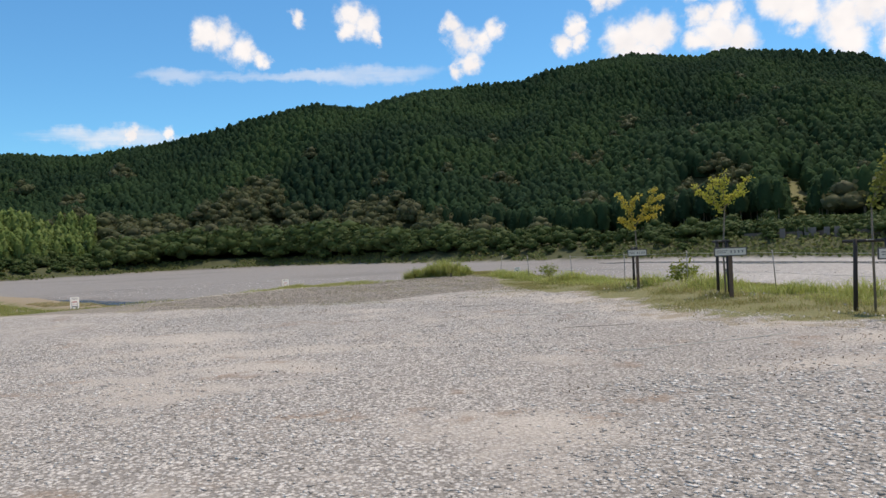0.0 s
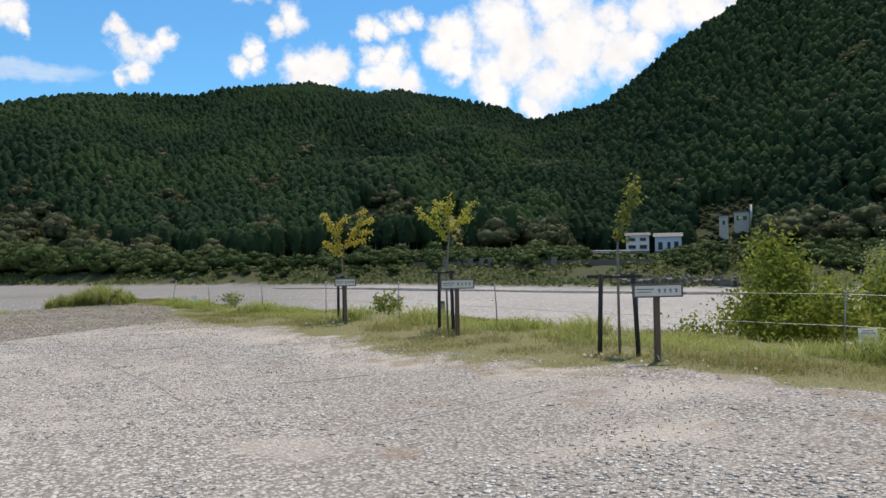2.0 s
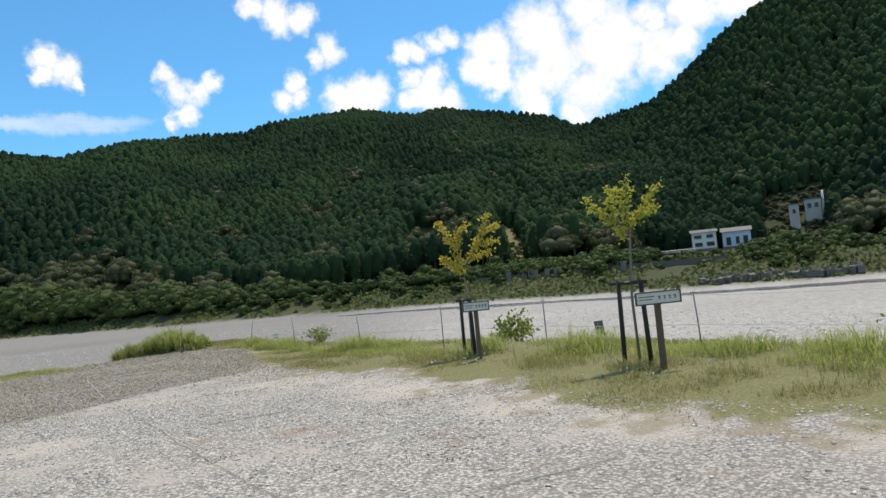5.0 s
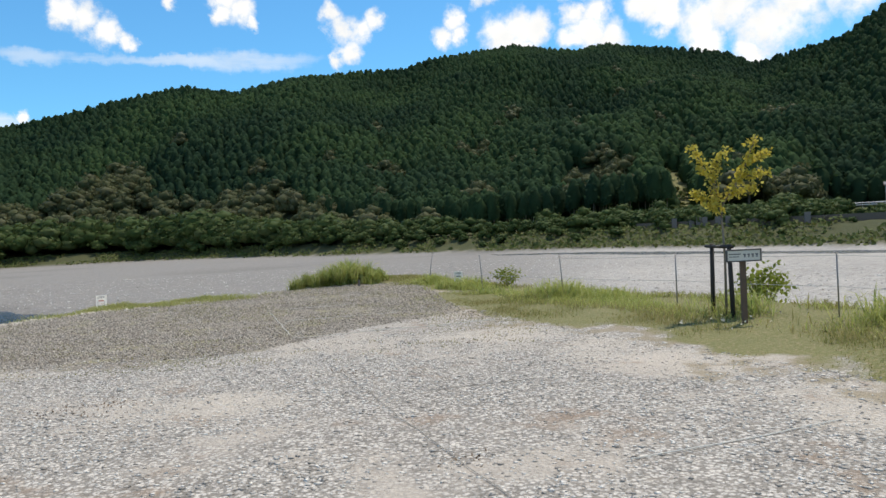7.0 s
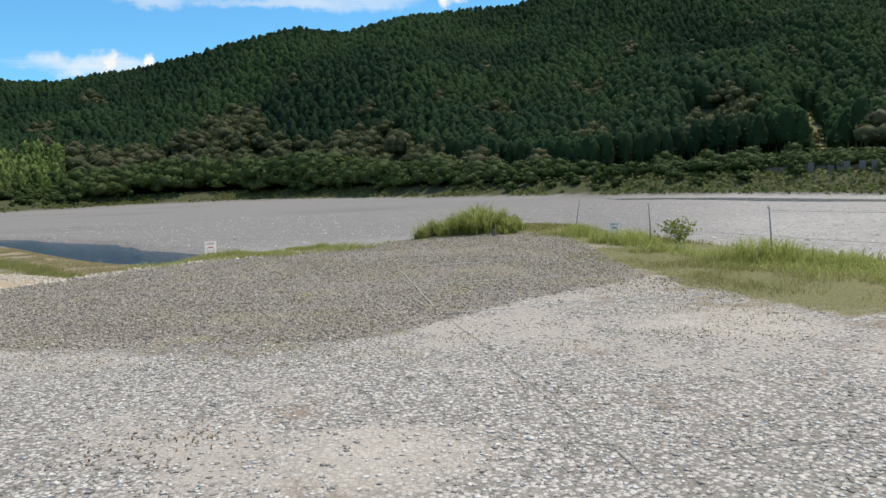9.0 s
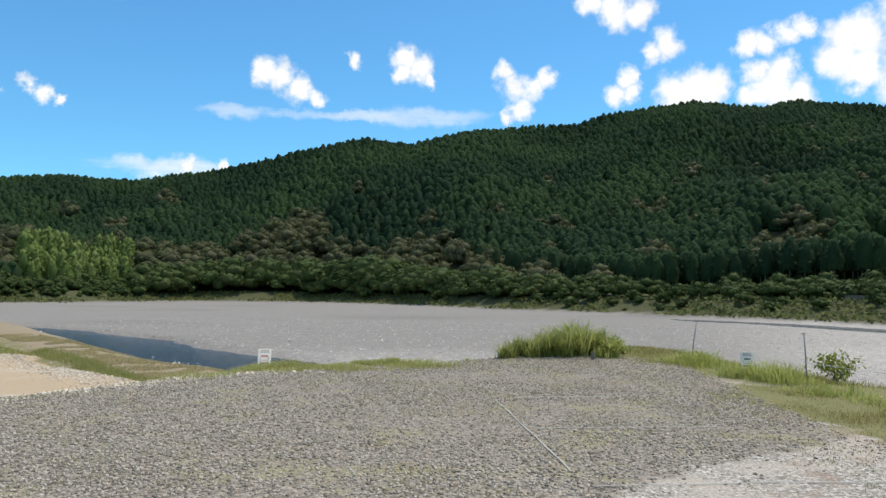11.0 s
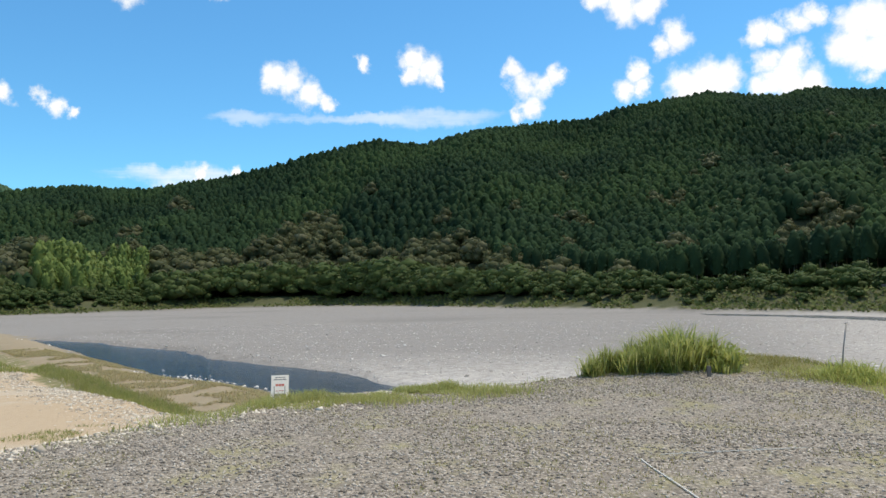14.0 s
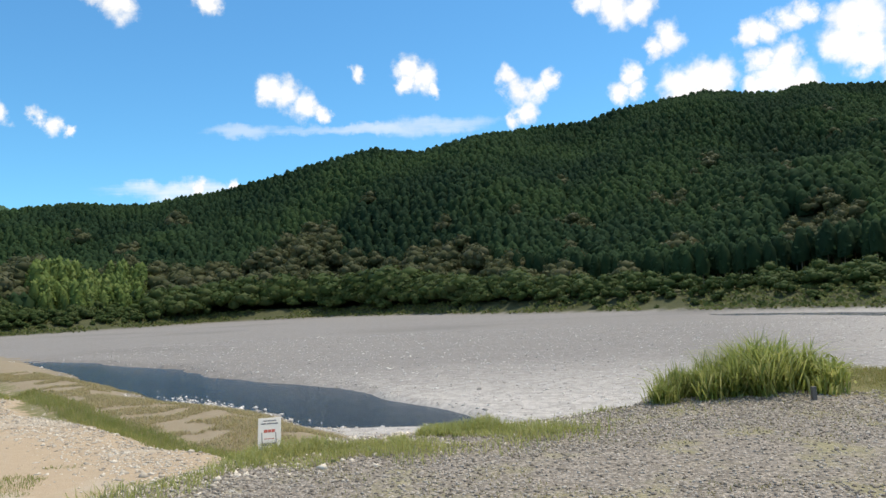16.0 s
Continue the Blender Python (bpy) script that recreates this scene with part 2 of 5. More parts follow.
def stone_mat(name, dark, light):
    def build(n):
        at = n.add("TexCoord").outputs["Object"]
        island = n.add("NewGeometry").outputs["Random Per Island"]
        base = n.mix(n.step(island, 0.15, 0.85), rgb(*dark), rgb(*light))
        base = n.mix(n.math("MULTIPLY", n.noise(at, 60.0, 3.0), 0.4), base, rgb(*[c * 0.5 for c in dark]))
        return solid(n, base, 0.85)

    return material(name, build)


def water_build(n):
    at = n.add("TexCoord").outputs["Object"]
    ripple = n.noise(n.vmath("MULTIPLY", at, (1.0, 1.6, 1.0)), 2.5, 4.0)
    node = n.add("BsdfPrincipled", Base_Color=rgb(0.022, 0.03, 0.034), Roughness=0.12, IOR=1.33)
    n.feed(node.inputs["Normal"], bump(n, ripple, 0.8, 0.12))
    return node.outputs[0]


M_GROUND = material("ground", ground_build)
M_WATER = material("water", water_build)
# Haze is put into these bluish greens; the second tint paints sunlit ribs.
M_CONIFER = leafy("hazed_conifer", [(0.028, 0.060, 0.034), (0.070, 0.124, 0.046), (0.044, 0.084, 0.038)], 0.9, 0.4, 0.016)
M_BROAD = leafy("broadleaf", [(0.075, 0.088, 0.040), (0.115, 0.125, 0.055), (0.145, 0.145, 0.080)], 0.55, 0.3, 0.03)
# Pale blue-green puts the haze of distance into the leaf colour.
M_FAR_HAZE = leafy("hazed_far_leaf", [(0.15, 0.26, 0.15), (0.17, 0.28, 0.16), (0.18, 0.29, 0.16)], 0.8, 0.5, 0.02)
M_LAWN = leafy("lawn", [(0.18, 0.22, 0.055), (0.28, 0.265, 0.095), (0.42, 0.335, 0.17)], 0.6, 0.4, 0.7)
M_STRAW = leafy("straw", [(0.42, 0.36, 0.21), (0.50, 0.42, 0.26), (0.40, 0.39, 0.18)], 0.7, 0.4, 0.5)
M_GROVE = leafy("bamboo", [(0.11, 0.17, 0.045), (0.15, 0.21, 0.055), (0.19, 0.24, 0.075)], 0.6, 0.25, 0.05)
M_BANKWEED = leafy("bank_weed", [(0.10, 0.135, 0.04), (0.15, 0.18, 0.055), (0.20, 0.20, 0.08)], 0.6, 0.3, 0.05)
M_BUSH = leafy("bush", [(0.054, 0.088, 0.026), (0.082, 0.118, 0.036), (0.12, 0.145, 0.056)], 0.6, 0.25, 0.06)
M_WILLOW = leafy("willow", [(0.15, 0.205, 0.028), (0.23, 0.28, 0.042), (0.37, 0.40, 0.09)], 0.6, 0.55, 0.6)
M_PALEWILLOW = leafy("pale_willow", [(0.20, 0.25, 0.09), (0.28, 0.32, 0.13), (0.40, 0.43, 0.22)], 0.5, 0.45, 0.6)
M_YOUNG = leafy("young_leaf", [(0.44, 0.46, 0.06), (0.52, 0.50, 0.07), (0.62, 0.58, 0.14)], 0.45, 0.5, 2.0)
M_SLENDER = leafy("slender_leaf", [(0.20, 0.23, 0.045), (0.26, 0.28, 0.06), (0.36, 0.36, 0.10)], 0.45, 0.45, 2.0)
M_AUTUMN = leafy("autumn_leaf", [(0.55, 0.46, 0.06), (0.60, 0.46, 0.07), (0.66, 0.60, 0.16)], 0.45, 0.5, 2.0)
M_GRASS = leafy("grass", [(0.22, 0.28, 0.07), (0.29, 0.32, 0.10), (0.46, 0.41, 0.20)], 0.6, 0.5, 0.4)
M_RIMGRASS = leafy("rim_grass", [(0.31, 0.36, 0.10), (0.41, 0.43, 0.15), (0.55, 0.53, 0.26)], 0.6, 0.5, 0.8)
M_CLUMP = leafy("clump_grass", [(0.21, 0.28, 0.055), (0.31, 0.37, 0.09), (0.52, 0.51, 0.24)], 0.6, 0.45, 0.8)
M_REED = leafy("reed", [(0.28, 0.36, 0.07), (0.40, 0.45, 0.12), (0.62, 0.61, 0.28)], 0.55, 0.45, 0.8)
M_STONE = stone_mat("gravel_stone", (0.32, 0.295, 0.262), (0.88, 0.825, 0.75))
M_DARKSTONE = stone_mat("dark_stone", (0.19, 0.165, 0.135), (0.54, 0.485, 0.415))
M_RIVERSTONE = stone_mat("river_stone", (0.34, 0.32, 0.295), (0.80, 0.765, 0.715))
M_PALESTONE = stone_mat("pale_rubble", (0.40, 0.35, 0.28), (0.76, 0.69, 0.58))
M_BARK = plain("bark", (0.20, 0.17, 0.13), 0.9, 0.35, 14.0, 0.0, 0.8)
M_STAKE = plain("dark_stake", (0.028, 0.024, 0.022), 0.75, 0.4, 20.0)
M_POST = plain("brown_post", (0.13, 0.085, 0.06), 0.8, 0.35, 16.0, 0.0, 0.6)
M_FRAME = plain("board_frame", (0.10, 0.09, 0.085), 0.7, 0.3)
M_BOARD = plain("board_white", (0.68, 0.645, 0.58), 0.6, 0.1)


def sheet_build(n):
    """White hollow-core plastic: it lets some of the sky through."""
    at = n.add("TexCoord").outputs["Object"]
    base = n.mix(n.noise(at, 9.0, 4.0), rgb(0.92, 0.885, 0.83), rgb(0.95, 0.915, 0.86))
    return n.add("MixShader", i0=0.5, i1=solid(n, base, 0.35), i2=n.add("BsdfTranslucent", Color=base).outputs[0]).outputs[0]


M_SHEET = material("sign_white", sheet_build)
M_INK = plain("ink", (0.13, 0.13, 0.14), 0.6, 0.2)
M_RED = plain("red_ink", (0.45, 0.10, 0.07), 0.6, 0.2)
M_ORANGE = plain("orange_ink", (0.60, 0.32, 0.08), 0.6, 0.2)
M_STEEL = plain("steel", (0.30, 0.29, 0.28), 0.5, 0.3, 20.0, 0.7)
M_WIRE = plain("wire", (0.45, 0.45, 0.44), 0.5, 0.2, 20.0, 0.5)
M_ROPE = plain("pale_rope", (0.62, 0.60, 0.55), 0.9, 0.2, 40.0)
M_ROPE_OLD = plain("dark_rope", (0.36, 0.33, 0.29), 0.9, 0.3, 40.0)
M_WALL = plain("plaster", (0.76, 0.72, 0.70), 0.8, 0.12, 1.5)
M_BLUEWALL = plain("blue_wall", (0.55, 0.62, 0.72), 0.7, 0.1, 1.5)
M_ROOF = plain("roof", (0.09, 0.09, 0.092), 0.6, 0.2, 3.0)
M_PANE = plain("dark_pane", (0.03, 0.035, 0.04), 0.15, 0.1, 2.0, 0.0, 0.0)
M_RIB = plain("stained_concrete", (0.15, 0.135, 0.12), 0.9, 0.4, 0.6)
M_DEAD = plain("dead_weed", (0.13, 0.09, 0.055), 0.9, 0.4, 8.0)
M_LITTER = plain("fallen_leaf", (0.55, 0.50, 0.40), 0.8, 0.3, 8.0)
M_CONCRETE = plain("concrete", (0.11, 0.09, 0.07), 0.9, 0.4, 0.5)
M_PALECON = plain("pale_concrete", (0.48, 0.44, 0.39), 0.9, 0.3, 0.6)

# ---- mesh helpers ----
rng = np.random.default_rng(7)


def raw_mesh(name, verts, tris, mat):
    """A mesh from arrays of corners and triangles."""
    me = bpy.data.meshes.new(name)
    verts, tris = np.asarray(verts, np.float32), np.asarray(tris, np.int32)
    sides = tris.shape[1]
    me.vertices.add(len(verts))
    me.vertices.foreach_set("co", verts.ravel())
    me.loops.add(tris.size)
    me.loops.foreach_set("vertex_index", tris.ravel())
    me.polygons.add(len(tris))
    me.polygons.foreach_set("loop_start", np.arange(0, tris.size, sides, dtype=np.int32))
    me.update(calc_edges=True)
    me.materials.append(mat)
    return me


def part(name, bm, mat, parent=None, label=""):
    """Links a bmesh as one mesh object under a thing or part."""
    me = bpy.data.meshes.new(name)
    bm.to_mesh(me)
    bm.free()
    me.materials.append(mat)
    ob = new(name, me)
    if parent is not None:
        ob.parent = parent
    return tagged(ob, label)


def holder(name, m, label, category, group=""):
    ob = new(name)
    ob.empty_display_size = 0.1
    ob.matrix_world = m
    return tagged(ob, label, category, group)


def box(size, at=(0, 0, 0), turn=None, bevel=0.0):
    bm = bmesh.new()
    bmesh.ops.create_cube(bm, size=1.0, matrix=Matrix.Translation(at) @ (turn or Matrix()) @ Matrix.Diagonal((*size, 1)))
    if bevel:
        bmesh.ops.bevel(bm, geom=bm.edges[:], offset=bevel, segments=2, affect="EDGES", profile=0.6)
    return bm


def tube(points, radii, sides=8):
    """A tapered tube along points, closed at its ends."""
    bm = bmesh.new()
    rings = []
    pts = [Vector(p) for p in points]
    for i, p in enumerate(pts):
        way = (pts[min(i + 1, len(pts) - 1)] - pts[max(i - 1, 0)]).normalized()
        side = way.orthogonal().normalized()
        other = way.cross(side)
        r = radii[i] if not isinstance(radii, (int, float)) else radii
        rings.append([bm.verts.new(p + (side * math.cos(a) + other * math.sin(a)) * r) for a in [2 * math.pi * k / sides for k in range(sides)]])
    for a, b in zip(rings, rings[1:]):
        for k in range(sides):
            bm.faces.new((a[k], a[(k + 1) % sides], b[(k + 1) % sides], b[k]))
    bm.faces.new(rings[0][::-1])
    bm.faces.new(rings[-1])
    bmesh.ops.recalc_face_normals(bm, faces=bm.faces[:])
    for f in bm.faces:
        f.smooth = sides > 5
    return bm


def merge(*meshes):
    whole = meshes[0]
    for bm in meshes[1:]:
        me = bpy.data.meshes.new("joined")
        bm.to_mesh(me)
        bm.free()
        whole.from_mesh(me)
        bpy.data.meshes.remove(me)
    return whole


def smooth(x, a, b):
    t = np.clip((x - a) / (b - a), 0, 1)
    return t * t * (3 - 2 * t)


def line_gap(x, y, line):
    """Distance from points to a polyline."""
    best = np.full(x.shape, 1e9)
    for (ax, ay), (bx, by) in zip(line, line[1:]):
        dx, dy = bx - ax, by - ay
        t = np.clip(((x - ax) * dx + (y - ay) * dy) / (dx * dx + dy * dy), 0, 1)
        best = np.minimum(best, np.hypot(x - ax - t * dx, y - ay - t * dy))
    return best


def inside(x, y, poly):
    """Which points lie in a closed polygon."""
    hit = np.zeros(x.shape, bool)
    for (ax, ay), (bx, by) in zip(poly, poly[1:] + poly[:1]):
        if ay != by:
            hit ^= ((ay > y) != (by > y)) & (x < (bx - ax) * (y - ay) / (by - ay) + ax)
    return hit


def signed(x, y, poly):
    """Distance to a closed polygon's edge, negative inside."""
    gap = line_gap(x, y, poly + poly[:1])
    return np.where(inside(x, y, poly), -gap, gap)


GRASS_SIDE = [(60, -40), (40, 20), (12, 40), (0, 40)]
_grid = np.random.default_rng(3).random((256, 256))


def value_noise(x, y, size):
    u, v = np.asarray(x) / size, np.asarray(y) / size
    i, j = np.floor(u).astype(int), np.floor(v).astype(int)
    f, g = u - i, v - j
    f, g = f * f * (3 - 2 * f), g * g * (3 - 2 * g)
    at = lambda a, b: _grid[a % 256, b % 256]
    return (at(i, j) * (1 - f) + at(i + 1, j) * f) * (1 - g) + (at(i, j + 1) * (1 - f) + at(i + 1, j + 1) * f) * g


# ---- the plan ----
LOT = [(-90, -40), (-30, 7), (-16, 17), (-12.6, 20.8), (-10.2, 23.6), (-8.8, 26.2), (-7.7, 28.8), (-5.5, 29.6), (-3.4, 30.7),
       (-2.4, 33.6), (-0.6, 34.6), (0.9, 33.2), (2.2, 29.6), (3.6, 25.8), (5.2, 21.4), (6.6, 17.8), (8.3, 13.2), (10.2, 7.5), (13.5, 0), (22, -20), (30, -40)]
FENCE = [(0.72, 30.46), (1.71, 26.7), (2.95, 23.85), (4.05, 20.74), (5.06, 17.97), (6.08, 15.1), (7.15, 12.2), (8.2, 9.3), (9.25, 6.4), (10.3, 3.5)]
GRASS_EDGE = [(-2.4, 31.6), (-0.3, 30.0), (0.1, 27.6), (0.2, 25.4), (0.8, 22.5), (1.2, 20.5), (1.8, 18.6), (2.6, 16.2), (3.2, 14.0), (3.7, 12.5), (4.5, 11.2), (5.2, 9.8), (5.9, 8.5), (6.4, 7.2), (7.6, 3), (9.5, -4), (14, -20), (20, -40)]
DARK_PATCH = [(-40, 22), (-9, 18.5), (-6.2, 19.0), (-3.9, 18.3), (-2.6, 19.4), (-1.3, 21.0), (0.7, 22.6), (0.6, 26), (0.5, 30.2), (-1.0, 33), (2, 40), (-40, 40)]
SHORE = [(400, -260), (220, -90), (140, 20), (100, 60), (76, 82), (58, 106), (42, 138), (16, 165), (-12, 190), (-38, 222), (-72, 246), (-110, 243), (-128, 205), (-150, 180), (-190, 165), (-420, 150)]
NEAR_LEFT = [(-90, -40), (-70, 40), (-75, 92), (-100, 112), (-150, 122), (-420, 110)]
AZ = [-180, -110, -60, -43, -37.4, -33.5, -29, -23, -21.4, -16, -12.5, -9.3, -3.6, 0.3, 3.6, 5.4, 9.4, 12, 14.4, 16.8, 19, 23.6, 27.4, 29.2, 32.2, 34.8, 37.3, 40.7, 45, 52, 62, 80, 110, 180]
EL = [4, 5, 4.0, 4.8, 7.3, 7.75, 7.6, 8.75, 9.35, 10.6, 11.5, 11.1, 12.15, 12.5, 12.5, 13.05, 13.6, 13.8, 13.3, 12.7, 13.0, 12.3, 11.5, 10.5, 11.3, 11.9, 13.4, 15.9, 18, 20, 20, 15, 6, 4]
FAR_AZ = [-180, -60, -37, -12, 5, 19, 28, 32, 40, 50, 70, 110, 180]
FAR = [420, 420, 470, 430, 480, 540, 520, 450, 410, 390, 380, 400, 420]
CENTRE = (-1.0, 8.0)
TREE_TOP = 5.0


# Patches of trodden earth on the lot: centre, half width, half depth.
BARE = [(0.5, 5.1, 0.9, 0.6), (-2.2, 9.7, 1.7, 0.6), (-5.6, 12.0, 1.9, 0.9), (3.3, 7.2, 0.9, 0.4), (4.6, 10.3, 1.0, 0.5), (0.8, 19.3, 0.9, 0.9), (2.2, 16.6, 0.9, 1.0),
        (2.8, 14.0, 0.7, 0.9), (3.2, 12.4, 0.7, 0.8), (-2.4, 15.8, 0.6, 0.5), (1.8, 17.8, 0.7, 0.8), (4.8, 8.5, 0.8, 0.5), (-2.6, 8.4, 0.9, 0.4)]


def bare_earth(x, y):
    """How far the gravel is trodden away, 0 to 1."""
    best = np.zeros(np.shape(x))
    rough = 0.8 * (value_noise(x + 5, y + 61, 0.9) - 0.5) + 0.4 * (value_noise(x, y, 0.35) - 0.5)
    for cx, cy, rx, ry in BARE:
        best = np.maximum(best, smooth(np.hypot((x - cx) / rx, (y - cy) / ry) + rough, 1.25, 0.45))
    return best


def grass_gap(x, y):
    """Distance to the ragged edge of the grass strip, negative on the grass."""
    return signed(x, y, GRASS_EDGE + GRASS_SIDE) + 1.5 * (value_noise(x + 17, y, 1.7) - 0.5) + 0.9 * (value_noise(x, y + 23, 0.6) - 0.5)


def shore_distance():
    """How far the far shore lies from the centre, by azimuth."""
    az = np.radians(np.linspace(-180, 180, 721))
    out = np.full(az.shape, 260.0)
    for i, a in enumerate(az):
        dx, dy = math.sin(a), math.cos(a)
        for (ax, ay), (bx, by) in zip(SHORE, SHORE[1:]):
            ex, ey = bx - ax, by - ay
            det = dx * ey - dy * ex
            if abs(det) > 1e-9:
                t = ((ax - CENTRE[0]) * ey - (ay - CENTRE[1]) * ex) / det
                s = ((ax - CENTRE[0]) * dy - (ay - CENTRE[1]) * dx) / det
                if t > 0 and 0 <= s <= 1:
                    out[i] = min(out[i], t)
    return np.degrees(az), out


S_AZ, S_D = shore_distance()
BED = -3.3


def terrain(x, y, parts=False):
    x, y = np.asarray(x, float), np.asarray(y, float)
    lot = signed(x, y, LOT)
    s, u = 0.69 * x + 0.72 * y, -0.72 * x + 0.69 * y
    s = s + 2.2 * (value_noise(x + 90, y, 9.0) - 0.5) + 0.9 * (value_noise(x, y + 50, 3.2) - 0.5)
    bed = BED + 0.22 * (value_noise(x, y, 14.0) - 0.5) + 0.10 * (value_noise(x, y, 3.0) - 0.5)
    # the pool: a band along the bank that tapers to its tip
    width = 3.9 * smooth(u, 37.0, 46) * smooth(u, 122, 98)
    middle = 29.2 + 2.2 * smooth(u, 50, 38) - 2.2 * smooth(u, 60, 118) + 1.2 * (value_noise(u, s, 9.0) - 0.5)
    pool = smooth(np.abs(s - middle), width + 0.6, width - 1.2) * (width > 0.2)
    bed = bed - 0.9 * pool
    # the side stream along the far shore
    shore = line_gap(x, y, SHORE)
    stream = smooth(shore, 15, 9) * smooth(shore, 0.5, 4) * smooth(x, 8, 40)
    bed = bed - 0.55 * stream
    # the sandy terrace below the lot
    terrace = np.interp(s, [-40, 0, 9, 14, 17.2, 18.4, 19.4, 22.3, 25.2, 26.6], [-1.3, -1.35, -1.5, -1.68, -1.85, -2.45, -2.6, -2.5, -3.3, -3.9])
    terrace = terrace - 0.026 * np.clip(u - 33, 0, 32) * smooth(s, 20, 17)
    terrace = terrace + 0.12 * (value_noise(x, y, 4.0) - 0.5)
    on_terrace = smooth(u, 23.0, 31.0) * smooth(s, 26.3, 25.2)
    low = bed + (np.maximum(terrace, bed) - bed) * on_terrace
    mound = 4.0 * smooth(u, 62, 88) * smooth(s, 19, 6)
    low = low + mound
    slope = -0.62 * np.maximum(lot, 0) - 0.05 * smooth(lot, -1.0, 0.3)
    ground_lot = 0.10 * smooth(x, 2.0, 5.5) + 0.05 * (value_noise(x, y, 5.0) - 0.5) + 0.02 * (value_noise(x, y, 0.9) - 0.5)
    ground_lot = ground_lot + 0.10 * smooth(line_gap(x, y, [(-2.4, 32.0), (-0.4, 33.0)]), 3.0, 0.5)
    near = np.maximum(slope + ground_lot, low)
    # far bank and hills
    dx, dy = x - CENTRE[0], y - CENTRE[1]
    d, a = np.hypot(dx, dy), np.degrees(np.arctan2(dx, dy))
    foot = np.interp(a, S_AZ, S_D)
    ridge = np.interp(a, FAR_AZ, FAR)
    top = ridge * np.tan(np.radians(np.interp(a, AZ, EL))) - TREE_TOP
    past = d - foot
    bank = BED + 0.7 * smooth(past, 0, 5) + 2.6 * smooth(past, 4, 14) + np.interp(a, [-60, 10, 18, 30, 34, 50, 60], [0.5, 0.8, 3.0, 3.0, 1.9, 1.9, 3.0]) * smooth(past, 14, 34)
    start = foot + np.interp(a, [-60, 0, 16, 30, 34, 48, 60], [22, 28, 60, 85, 118, 118, 90])
    q = np.clip((d - start) / np.maximum(ridge - start, 40), 0, 1)
    folds = (value_noise(a * 3 + 300, d * 0.25, 22.0) - 0.5) * 26 * q * (1 - q) * 4 * 0.8
    hill = top * q ** 1.12 + folds
    after = np.clip((d - ridge) / 260, 0, 1)
    far = bank + np.maximum(hill, 0) - np.maximum(top * 0.8, 0) * smooth(after, 0, 1)
    knoll = np.hypot(x + 615, y - 725)
    far = np.maximum(far, 20 + 138 * np.exp(-((knoll / 150) ** 2)) * smooth(d, 600, 760) - 40 * (d < 600) - 30)
    beyond = smooth(past, -0.5, 1.5)
    z = near * (1 - beyond) + far * beyond
    if parts:
        return z, dict(lot=lot, s=s, u=u, past=past, q=q, after=after, a=a, d=d, pool=pool, on_terrace=on_terrace, low=low, slope=slope, ground_lot=ground_lot, shore=shore)
    return z


def height_at(x, y):
    return float(terrain(np.array([x]), np.array([y]))[0])


def steps(limits):
    """Coordinates with spacings that change from stretch to stretch: (end, step) after a start."""
    out = [limits[0]]
    for end, step in limits[1:]:
        count = max(1, round((end - out[-1]) / step))
        out += list(np.linspace(out[-1], end, count + 1)[1:])
    return np.array(out)


